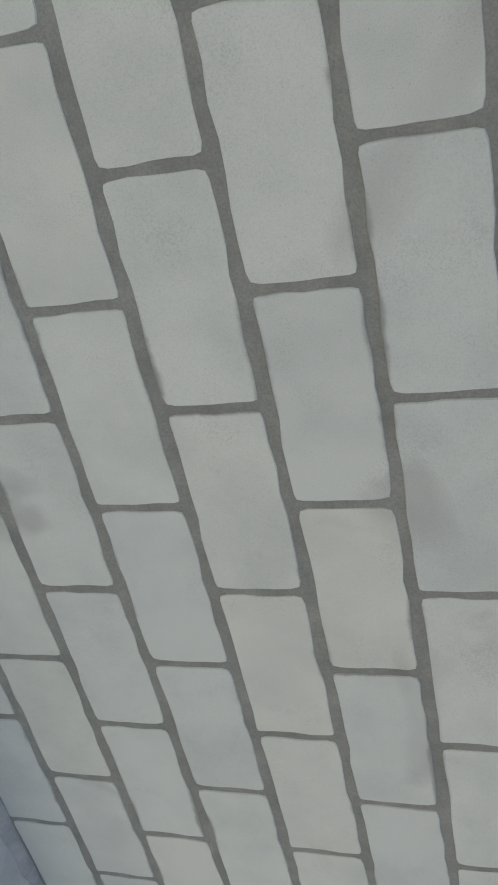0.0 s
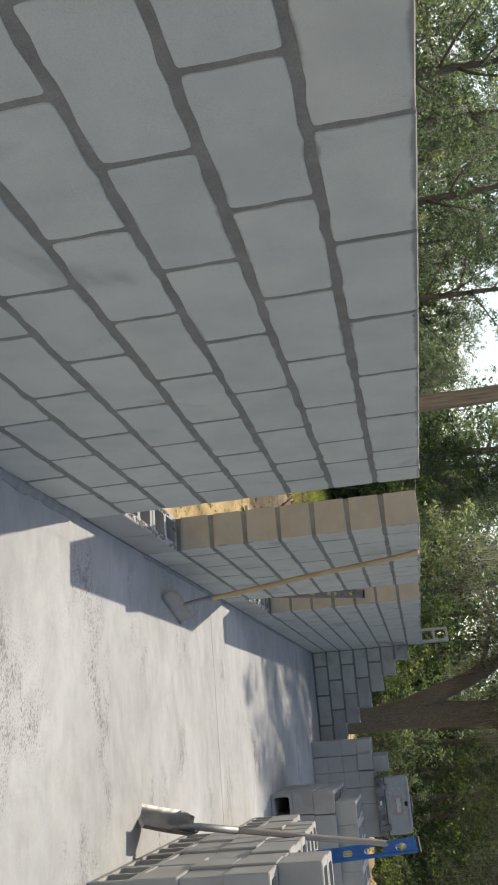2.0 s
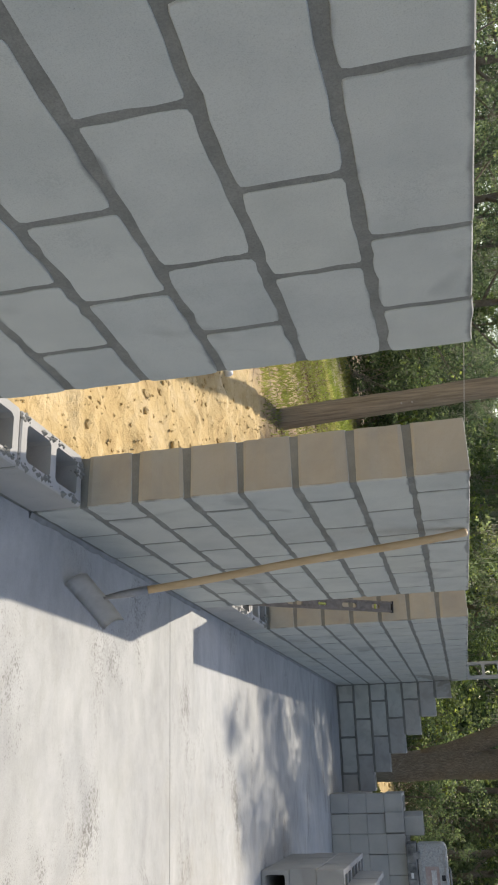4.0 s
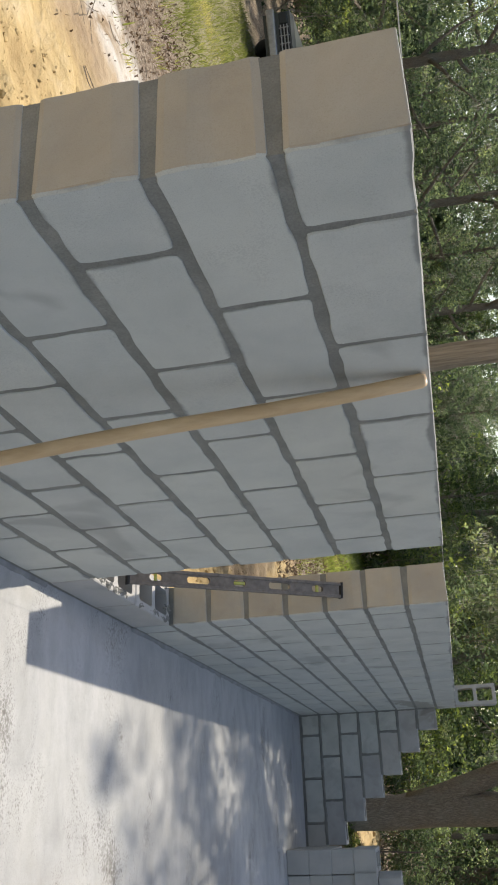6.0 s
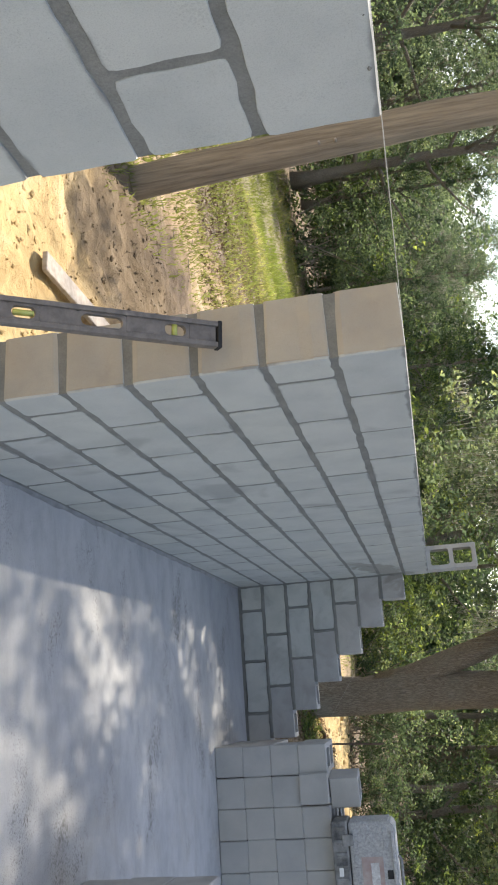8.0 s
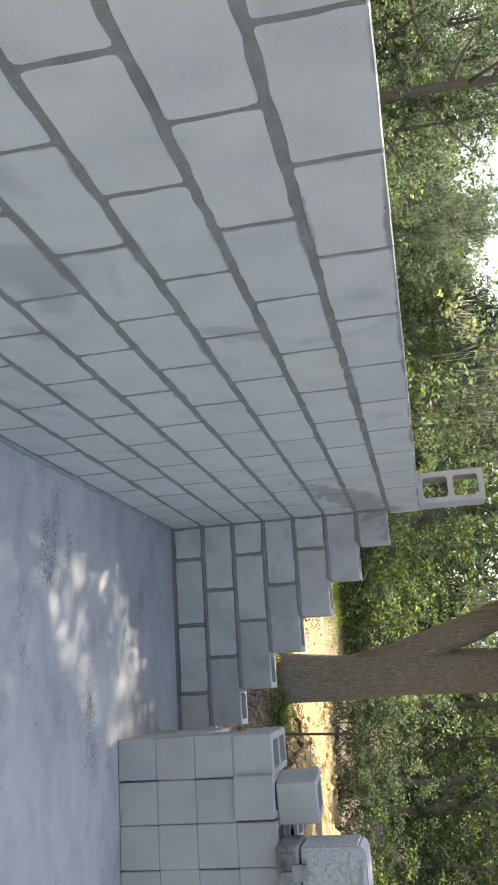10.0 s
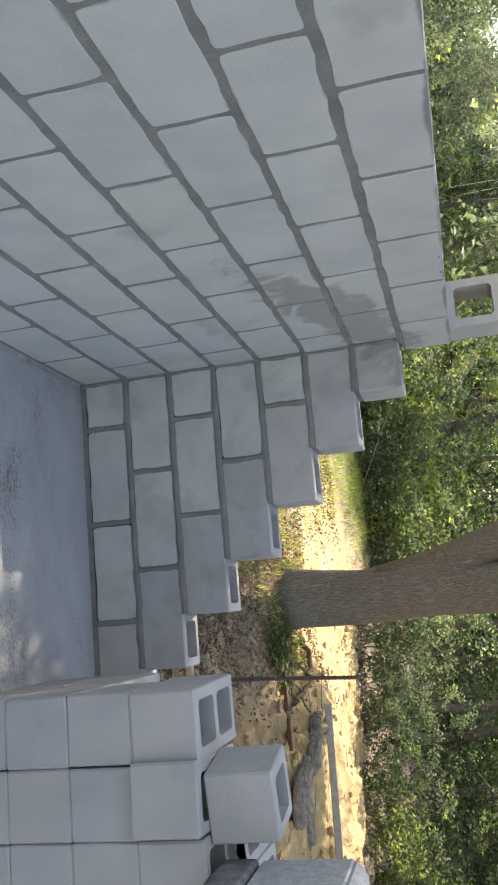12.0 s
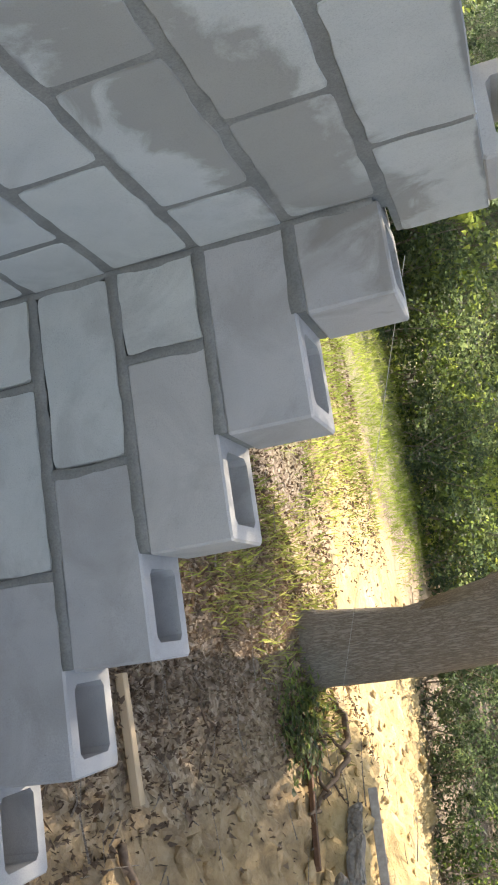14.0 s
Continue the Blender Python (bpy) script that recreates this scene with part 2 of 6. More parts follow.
    l.new(mixed(n, l, 1.0, c, gr.outputs[0], "MULTIPLY"), b.inputs["Base Color"])
    k = bumped(n, l, b, g.outputs[0], 0.25, 0.002)
    bumped(n, l, b, mid.outputs[0], 0.2, 0.006, k)
    return m


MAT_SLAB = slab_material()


def simple(name, c1, c2, scale, rough=0.8, metal=0.0, bump=0.3, dist=0.003, stretch=None):
    """Two tones of one surface mixed by noise, with relief."""
    m, n, l, b = material(name, c1, rough, metal)
    co = n.new("ShaderNodeTexCoord").outputs["Object"]
    if stretch:
        mp = n.new("ShaderNodeMapping")
        mp.inputs["Scale"].default_value = stretch
        l.new(co, mp.inputs["Vector"])
        co = mp.outputs[0]
    a = noise_tex(n, l, scale, 8, 0.65, co)
    r = ramp(n, [(0.3, c1), (0.7, c2)])
    l.new(a.outputs[0], r.inputs[0])
    l.new(r.outputs[0], b.inputs["Base Color"])
    bumped(n, l, b, a.outputs[0], bump, dist)
    return m


MAT_STRIP = simple("strip_cement", (0.105, 0.108, 0.108), (0.22, 0.22, 0.215), 9.0, 0.9)
def bark_material():
    m, n, l, b = material("bark", (0.2, 0.16, 0.12), 0.95)
    mp = n.new("ShaderNodeMapping")
    mp.inputs["Scale"].default_value = (1.0, 1.0, 0.13)
    l.new(n.new("ShaderNodeTexCoord").outputs["Object"], mp.inputs["Vector"])
    wob = noise_tex(n, l, 16.0, 5, 0.65, mp.outputs[0])
    shift = n.new("ShaderNodeMix")
    shift.data_type = "VECTOR"
    shift.inputs[0].default_value = 0.09
    l.new(mp.outputs[0], shift.inputs[4])
    l.new(wob.outputs["Color"], shift.inputs[5])
    vo = n.new("ShaderNodeTexVoronoi")
    vo.feature = "DISTANCE_TO_EDGE"
    vo.inputs["Scale"].default_value = 66.0
    l.new(shift.outputs[1], vo.inputs["Vector"])
    fine = noise_tex(n, l, 45.0, 7, 0.75, mp.outputs[0])
    hgt = maths(n, l, "ADD", maths(n, l, "MULTIPLY", vo.outputs["Distance"], 2.2, True), maths(n, l, "MULTIPLY", fine.outputs[0], 0.55))
    r = ramp(n, [(0.15, (0.13, 0.10, 0.072)), (0.5, (0.25, 0.205, 0.155)), (0.95, (0.35, 0.295, 0.235))])
    l.new(hgt, r.inputs[0])
    big = noise_tex(n, l, 2.0, 4, 0.6)
    c = mixed(n, l, maths(n, l, "MULTIPLY", maths(n, l, "SUBTRACT", big.outputs[0], 0.5), 2.0, True), r.outputs[0], (0.27, 0.27, 0.22))
    l.new(c, b.inputs["Base Color"])
    bumped(n, l, b, hgt, 0.9, 0.012)
    return m


MAT_BARK = bark_material()
MAT_POLE = simple("pole_wood", (0.15, 0.12, 0.085), (0.36, 0.30, 0.22), 42.0, 0.85, 0, 0.6, 0.008, (1, 1, 0.05))
MAT_HANDLE = simple("ash_handle", (0.45, 0.30, 0.15), (0.62, 0.45, 0.26), 30.0, 0.5, 0, 0.15, 0.002, (1, 1, 0.05))
MAT_OLDWOOD = simple("weathered_wood", (0.28, 0.24, 0.20), (0.48, 0.43, 0.37), 18.0, 0.85, 0, 0.4, 0.004, (1, 1, 0.08))
MAT_REDWOOD = simple("stained_lumber", (0.085, 0.04, 0.02), (0.165, 0.083, 0.042), 20.0, 0.85, 0, 0.4, 0.004, (1, 0.08, 1))
MAT_BOARD = simple("pine_board", (0.36, 0.26, 0.15), (0.56, 0.43, 0.28), 16.0, 0.8, 0, 0.4, 0.004, (0.08, 1, 1))
MAT_STEEL = simple("dull_steel", (0.22, 0.215, 0.21), (0.40, 0.39, 0.38), 12.0, 0.55, 0.55, 0.2)
MAT_PLATE = simple("pale_worn_steel", (0.50, 0.495, 0.48), (0.68, 0.67, 0.65), 9.0, 0.6, 0.0, 0.15)
MAT_IRON = simple("brown_iron", (0.09, 0.065, 0.05), (0.19, 0.14, 0.105), 40.0, 0.65, 0.6, 0.3)
MAT_LEVEL = simple("level_bronze_paint", (0.12, 0.105, 0.09), (0.24, 0.21, 0.18), 34.0, 0.5, 0.2, 0.15)
MAT_BLUE = simple("blue_enamel", (0.01, 0.10, 0.36), (0.02, 0.15, 0.46), 20.0, 0.35, 0.0, 0.05)
MAT_WHITE = simple("white_plastic", (0.70, 0.70, 0.68), (0.82, 0.82, 0.80), 10.0, 0.4, 0, 0.05)
MAT_VIAL = simple("yellow_vial", (0.42, 0.44, 0.10), (0.55, 0.58, 0.18), 10.0, 0.15, 0, 0.0)
MAT_RUBBER = simple("black_rubber", (0.012, 0.012, 0.012), (0.03, 0.03, 0.03), 20.0, 0.8)
MAT_CASE = simple("dusty_grey_plastic", (0.27, 0.272, 0.27), (0.52, 0.515, 0.50), 70.0, 0.75, 0, 0.3, 0.002)
MAT_STRING = simple("string", (0.42, 0.41, 0.37), (0.55, 0.54, 0.50), 50.0, 0.9, 0, 0.0)
MAT_RIDGE = simple("mortar_ridge", (0.20, 0.20, 0.195), (0.34, 0.34, 0.33), 11.0, 0.95, 0, 0.5, 0.006)
MAT_DEADWOOD = simple("dead_wood", (0.075, 0.05, 0.033), (0.19, 0.135, 0.09), 26.0, 0.9, 0, 0.5, 0.004)
MAT_ROCK = simple("broken_concrete", (0.12, 0.105, 0.088), (0.33, 0.29, 0.24), 17.0, 0.95, 0, 0.8, 0.02)


def leaf_material(name, dark, light, trans, end=None, through_tint=(2.55, 2.75, 1.4), gloss=0.52):
    m, n, l, b = material(name, dark, gloss)
    b.inputs["Specular IOR Level"].default_value = 0.25 if gloss < 0.6 else 0.1
    geo = n.new("ShaderNodeNewGeometry")
    clump = noise_tex(n, l, 1.1, 4, 0.65, geo.outputs["Position"])
    wide = noise_tex(n, l, 0.33, 3, 0.5, geo.outputs["Position"])
    f1 = maths(n, l, "MULTIPLY", maths(n, l, "SUBTRACT", clump.outputs[0], 0.36), 1.9)
    f2 = maths(n, l, "MULTIPLY", maths(n, l, "SUBTRACT", wide.outputs[0], 0.5), 2.4)
    fac = maths(n, l, "ADD", maths(n, l, "ADD", f1, f2), maths(n, l, "MULTIPLY", maths(n, l, "SUBTRACT", geo.outputs["Random Per Island"], 0.5), 0.7), True)
    r = ramp(n, [(0.0, dark), (0.6, light), (1.0, end or (light[0] * 1.5, light[1] * 1.3, light[2]))])
    l.new(fac, r.inputs[0])
    l.new(r.outputs[0], b.inputs["Base Color"])
    tr = n.new("ShaderNodeBsdfTranslucent")
    tm = mixed(n, l, 1.0, r.outputs[0], through_tint, "MULTIPLY")
    l.new(tm, tr.inputs[0])
    mx = n.new("ShaderNodeMixShader")
    mx.inputs[0].default_value = trans
    l.new(b.outputs[0], mx.inputs[1])
    l.new(tr.outputs[0], mx.inputs[2])
    l.new(mx.outputs[0], n["Material Output"].inputs[0])
    return m


MAT_LEAF = leaf_material("oak_leaf", (0.050, 0.068, 0.050), (0.140, 0.165, 0.112), 0.6, (0.25, 0.255, 0.13), (2.2, 2.45, 1.75))
MAT_LEAF2 = leaf_material("bright_leaf", (0.038, 0.056, 0.034), (0.135, 0.160, 0.070), 0.58, (0.26, 0.27, 0.10), (2.4, 2.65, 1.4))
MAT_LEAF3 = leaf_material("shade_leaf", (0.040, 0.056, 0.040), (0.115, 0.138, 0.086), 0.55, (0.20, 0.21, 0.115), (2.3, 2.6, 1.7))
MAT_MOSS = leaf_material("hanging_moss", (0.22, 0.215, 0.19), (0.37, 0.36, 0.32), 0.6, (0.46, 0.45, 0.41), (1.6, 1.6, 1.5), 0.9)
MAT_GRASS = leaf_material("grass", (0.115, 0.125, 0.055), (0.205, 0.20, 0.105), 0.5, (0.37, 0.31, 0.20), gloss=0.7)
MAT_LUSH = leaf_material("lush_grass", (0.105, 0.13, 0.045), (0.21, 0.235, 0.095), 0.5, (0.36, 0.35, 0.19), gloss=0.6)
MAT_LITTER = leaf_material("dead_leaf", (0.115, 0.082, 0.056), (0.28, 0.21, 0.145), 0.15, (0.44, 0.36, 0.27), (1.2, 1.0, 0.8), 0.7)


def ground_material():
    """Yellow sand by the slab, a litter belt, pale sand, then grass, all with wandering borders."""
    m, n, l, b = material("ground_soil", (0.4, 0.3, 0.18), 0.95)
    pos = geo_pos(n)
    sep = n.new("ShaderNodeSeparateXYZ")
    l.new(pos, sep.inputs[0])
    wob = noise_tex(n, l, 0.45, 5, 0.6, pos)
    fine = noise_tex(n, l, 3.5, 6, 0.7, pos)
    w = maths(n, l, "MULTIPLY", maths(n, l, "SUBTRACT", wob.outputs[0], 0.5), 2.2)
    f = maths(n, l, "MULTIPLY", maths(n, l, "SUBTRACT", fine.outputs[0], 0.5), 1.0)
    wf = maths(n, l, "ADD", w, f)
    # west side: metres out from the wall
    out = maths(n, l, "ADD", maths(n, l, "ADD", maths(n, l, "MULTIPLY", sep.outputs[0], -1.0), maths(n, l, "MULTIPLY", maths(n, l, "SUBTRACT", sep.outputs[1], 1.0), 0.22)), maths(n, l, "MULTIPLY", wf, 0.75))
    # north side: sand lies east of a line, litter and grass west of it
    wider = maths(n, l, "MULTIPLY", maths(n, l, "MULTIPLY", maths(n, l, "SUBTRACT", sep.outputs[1], 10.4), 0.8, True), maths(n, l, "MULTIPLY", maths(n, l, "SUBTRACT", 15.0, sep.outputs[1]), 1.0, True))
    north = maths(n, l, "ADD", maths(n, l, "SUBTRACT", maths(n, l, "SUBTRACT", 1.6, maths(n, l, "MULTIPLY", wider, 1.7)), sep.outputs[0]), maths(n, l, "MULTIPLY", wf, 0.8))
    isn = maths(n, l, "MULTIPLY", maths(n, l, "SUBTRACT", maths(n, l, "SUBTRACT", sep.outputs[1], maths(n, l, "MULTIPLY", sep.outputs[0], -0.9)), 5.0), 0.6, True)
    mixv = n.new("ShaderNodeMix")
    l.new(isn, mixv.inputs[0])
    l.new(out, mixv.inputs[2])
    l.new(maths(n, l, "ADD", maths(n, l, "MULTIPLY", north, 1.5), 2.6), mixv.inputs[3])
    # farther east the ground is grassed again
    east = maths(n, l, "MULTIPLY", maths(n, l, "SUBTRACT", maths(n, l, "ADD", sep.outputs[0], wf), 6.5), 3.0)
    d = maths(n, l, "MAXIMUM", mixv.outputs[0], east)
    sandn = noise_tex(n, l, 2.2, 8, 0.7, pos)
    sand = ramp(n, [(0.3, (0.36, 0.245, 0.105)), (0.5, (0.52, 0.38, 0.18)), (0.72, (0.64, 0.51, 0.31))])
    l.new(sandn.outputs[0], sand.inputs[0])
    clod = n.new("ShaderNodeTexVoronoi")
    clod.inputs["Scale"].default_value = 9.0
    l.new(pos, clod.inputs["Vector"])
    lit = n.new("ShaderNodeTexVoronoi")
    lit.inputs["Scale"].default_value = 38.0
    l.new(pos, lit.inputs["Vector"])
    litter = ramp(n, [(0.0, (0.10, 0.07, 0.045)), (0.35, (0.17, 0.125, 0.085)), (0.7, (0.28, 0.22, 0.155)), (1.0, (0.38, 0.32, 0.25))])
    l.new(lit.outputs["Color"], litter.inputs[0])
    pale = mixed(n, l, fine.outputs[0], (0.72, 0.69, 0.63), (0.50, 0.45, 0.38))
    gr = noise_tex(n, l, 22.0, 5, 0.7, pos)
    grass = ramp(n, [(0.3, (0.14, 0.14, 0.06)), (0.5, (0.23, 0.21, 0.11)), (0.7, (0.36, 0.30, 0.19))])
    l.new(gr.outputs[0], grass.inputs[0])

    def step(at, soft):
        return maths(n, l, "MULTIPLY", maths(n, l, "SUBTRACT", d, at), 1.0 / soft, True)

    patch = noise_tex(n, l, 1.6, 6, 0.68, pos, distort=0.6)
    trod = ramp(n, [(0.35, (0.24, 0.165, 0.105)), (0.55, (0.40, 0.30, 0.20)), (0.72, (0.52, 0.42, 0.30))])
    l.new(patch.outputs[0], trod.inputs[0])
    c = mixed(n, l, step(2.9, 0.5), sand.outputs[0], mixed(n, l, 0.8, sand.outputs[0], trod.outputs[0]))
    c = mixed(n, l, maths(n, l, "MULTIPLY", maths(n, l, "MULTIPLY", maths(n, l, "MULTIPLY", step(3.85, 0.35), maths(n, l, "MULTIPLY", maths(n, l, "SUBTRACT", patch.outputs[0], 0.40), 7.0, True)), maths(n, l, "SUBTRACT", 1.0, isn)), maths(n, l, "MULTIPLY", maths(n, l, "SUBTRACT", 3.0, sep.outputs[1]), 0.8, True)), c, pale)
    c = mixed(n, l, step(4.75, 0.4), c, litter.outputs[0])
    c = mixed(n, l, maths(n, l, "MAXIMUM", step(6.6, 2.2), maths(n, l, "MULTIPLY", step(5.4, 1.2), isn)), c, grass.outputs[0])
    c = mixed(n, l, step(13.0, 3.0), c, litter.outputs[0])
    # trodden mud and leaves round the foot of the timber pole, colour darkened for shade there
    mx = maths(n, l, "MULTIPLY", maths(n, l, "ADD", sep.outputs[0], 2.1), 1.0 / 1.15)
    my = maths(n, l, "MULTIPLY", maths(n, l, "SUBTRACT", sep.outputs[1], 4.0), 1.0 / 1.9)
    md = maths(n, l, "ADD", maths(n, l, "MULTIPLY", mx, mx), maths(n, l, "MULTIPLY", my, my))
    mud = maths(n, l, "MULTIPLY", maths(n, l, "SUBTRACT", 1.1, maths(n, l, "ADD", md, maths(n, l, "MULTIPLY", wf, 1.2))), 1.6, True)
    shaded_mud = ramp(n, [(0.35, (0.04, 0.028, 0.019)), (0.5, (0.085, 0.059, 0.038)), (0.68, (0.17, 0.125, 0.08))])
    l.new(sandn.outputs[0], shaded_mud.inputs[0])
    c = mixed(n, l, maths(n, l, "MULTIPLY", mud, 0.85), c, shaded_mud.outputs[0])
    # the sand stops where the woods begin
    stop = maths(n, l, "MULTIPLY", maths(n, l, "SUBTRACT", maths(n, l, "ADD", maths(n, l, "ADD", sep.outputs[1], maths(n, l, "MULTIPLY", sep.outputs[0], 0.4)), maths(n, l, "MULTIPLY", wf, 0.5)), 15.0), 1.6, True)
    stop = maths(n, l, "MULTIPLY", maths(n, l, "MULTIPLY", stop, maths(n, l, "SUBTRACT", sep.outputs[0], 0.2), True), isn)
    c = mixed(n, l, stop, c, litter.outputs[0])
    # dark soil and litter just beyond the end wall, turning to open sand farther out
    soil = maths(n, l, "SUBTRACT", 9.7, maths(n, l, "ADD", maths(n, l, "ADD", sep.outputs[1], maths(n, l, "MULTIPLY", wf, 1.3)), maths(n, l, "MULTIPLY", maths(n, l, "MAXIMUM", maths(n, l, "SUBTRACT", sep.outputs[0], 1.0), 0.0), 0.45)))
    soil = maths(n, l, "MULTIPLY", maths(n, l, "MULTIPLY", soil, 0.7, True), isn)
    earth = ramp(n, [(0.36, (0.10, 0.066, 0.036)), (0.46, (0.25, 0.165, 0.082)), (0.55, (0.40, 0.275, 0.14)), (0.70, (0.54, 0.41, 0.235))])
    crumb = noise_tex(n, l, 7.5, 8, 0.72, pos, distort=0.4)
    l.new(maths(n, l, "ADD", maths(n, l, "MULTIPLY", sandn.outputs[0], 0.5), maths(n, l, "MULTIPLY", crumb.outputs[0], 0.5)), earth.inputs[0])
    dark = mixed(n, l, maths(n, l, "MULTIPLY", maths(n, l, "SUBTRACT", 1.62, maths(n, l, "ADD", sep.outputs[0], wf)), 1.8, True), earth.outputs[0], litter.outputs[0])
    c = mixed(n, l, maths(n, l, "MULTIPLY", soil, 0.85), c, dark)
    l.new(c, b.inputs["Base Color"])
    k = bumped(n, l, b, sandn.outputs[0], 0.8, 0.08)
    k = bumped(n, l, b, clod.outputs["Distance"], 0.5, 0.03, k)
    bumped(n, l, b, fine.outputs[0], 0.5, 0.04, k)
    return m


MAT_GROUND = ground_material()


# ---------------------------------------------------------------- helpers for building
def mesh_of(bm, name, mat, smooth=False):
    me = bpy.data.meshes.new(name)
    bm.normal_update()
    bm.to_mesh(me)
    bm.free()
    for m in mat if isinstance(mat, (list, tuple)) else (mat,):
        me.materials.append(m)
    if smooth:
        me.polygons.foreach_set("use_smooth", [True] * len(me.polygons))
    return me


def part(name, bm, mat, parent, label="", smooth=False):
    ob = new(name, mesh_of(bm, name, mat, smooth))
    ob.parent = parent
    if label:
        tagged(ob, label=label)
    return ob


def thing(name, m, label, category, group="", kind="", bm=None, mat=None, smooth=False):
    ob = new(name, mesh_of(bm, name, mat, smooth) if bm else None)
    ob.matrix_world = m
    return tagged(ob, label, category, group, kind)


def raw_mesh(name, verts, faces, mat, smooth=False):
    me = bpy.data.meshes.new(name)
    me.from_pydata(verts, [], faces)
    me.materials.append(mat)
    if smooth:
        me.polygons.foreach_set("use_smooth", [True] * len(me.polygons))
    return me


def box(bm, lo, hi, bevel=0.0, m=None, segments=2):
    lo, hi = Vector(lo), Vector(hi)
    r = bmesh.ops.create_cube(bm, size=1)
    vs = r["verts"]
    t = Matrix.Translation((lo + hi) / 2) @ Matrix.Diagonal((*(hi - lo), 1))
    bmesh.ops.transform(bm, matrix=t, verts=vs)
    if bevel > 0:
        es = list({e for v in vs for e in v.link_edges})
        out = bmesh.ops.bevel(bm, geom=es, offset=bevel, segments=segments, affect="EDGES", profile=0.5)
        vs = list({v for f in out["faces"] for v in f.verts} | {v for v in vs if v.is_valid})
    if m is not None:
        bmesh.ops.transform(bm, matrix=m, verts=vs)
    return vs


def tube(bm, pts, radii, sides=10, cap=True, wob=0.0, rnd=None):
    """A tapered tube along a line of points."""
    rings = []
    for i, (p, r) in enumerate(zip(pts, radii)):
        a = Vector(pts[max(i - 1, 0)])
        c = Vector(pts[min(i + 1, len(pts) - 1)])
        d = (c - a).normalized()
        u = d.orthogonal().normalized() if i == 0 else (rings_u - d * rings_u.dot(d)).normalized()
        rings_u = u
        v = d.cross(u)
        ring = []
        for k in range(sides):
            an = 2 * math.pi * k / sides
            q = r * (1 + (wob * (rnd.random() - 0.5) if rnd else 0))
            ring.append(bm.verts.new(Vector(p) + u * math.cos(an) * q + v * math.sin(an) * q))
        rings.append(ring)
    for a, c in zip(rings, rings[1:]):
        for k in range(sides):
            bm.faces.new((a[k], a[(k + 1) % sides], c[(k + 1) % sides], c[k]))
    if cap:
        bm.faces.new(rings[0][::-1])
        bm.faces.new(rings[-1])
    return rings

# ---------------------------------------------------------------- block meshes
CH, HB, TH = 0.1950, 0.2032, 0.194
FLOOR = -0.012
GROUND = -0.30
rng = random.Random(7)


def laid_block(length, seed, face_joint=0.020, bed=0.025, top=False):
    """A wall block with a worn, round-cornered face at x = 0, from y = 0 to its length, one course high."""
    rd = random.Random(seed)
    bm = bmesh.new()
    y0, y1, z0, z1 = face_joint / 2, length - face_joint / 2, bed / 2, CH - (0.003 if top else bed / 2)
    rc = 0.014
    pts = []

    def side(a, c, k):
        for i in range(k):
            t = (i + 1) / (k + 1)
            p = Vector(a).lerp(Vector(c), t)
            pts.append((p.x + rd.uniform(-0.003, 0.003), p.y + rd.uniform(-0.0042, 0.0042) * (0.15 if top and p.y > CH / 2 and k > 3 else 1.0)))

    corners = [(y0, z0), (y1, z0), (y1, z1), (y0, z1)]
    nxt = {0: (1, 0), 1: (0, 1), 2: (-1, 0), 3: (0, -1)}
    for i in range(4):
        c, d, e = corners[i], nxt[i], nxt[(i - 1) % 4]
        q = rc * rd.uniform(0.5, 1.5) * (0.25 if top and i >= 2 else 1.0)
        a = (c[0] - e[0] * q, c[1] - e[1] * q)
        g = (c[0] + d[0] * q, c[1] + d[1] * q)
        mid = ((a[0] + g[0]) / 2 * 0.45 + c[0] * 0.55, (a[1] + g[1]) / 2 * 0.45 + c[1] * 0.55)
        pts += [a, mid, g]
        n2 = corners[(i + 1) % 4]
        side(g, (n2[0] - d[0] * rc, n2[1] - d[1] * rc), 6 if i % 2 == 0 and length > 0.25 else 3)
    front = [bm.verts.new((0.0, p[0], p[1])) for p in pts]
    rim = [bm.verts.new((-0.006, p[0] + (0.003 if p[0] > length / 2 else -0.003), p[1] + (0.003 if p[1] > CH / 2 else -0.003))) for p in pts]
    back = [bm.verts.new((-TH, p[0], p[1])) for p in pts]
    bm.faces.new(front)
    k = len(pts)
    for a, c in ((front, rim), (rim, back)):
        for i in range(k):
            bm.faces.new((a[i], c[i], c[(i + 1) % k], a[(i + 1) % k]))
    bm.faces.new(back[::-1])
    bmesh.ops.recalc_face_normals(bm, faces=bm.faces)
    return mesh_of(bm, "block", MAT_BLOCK)


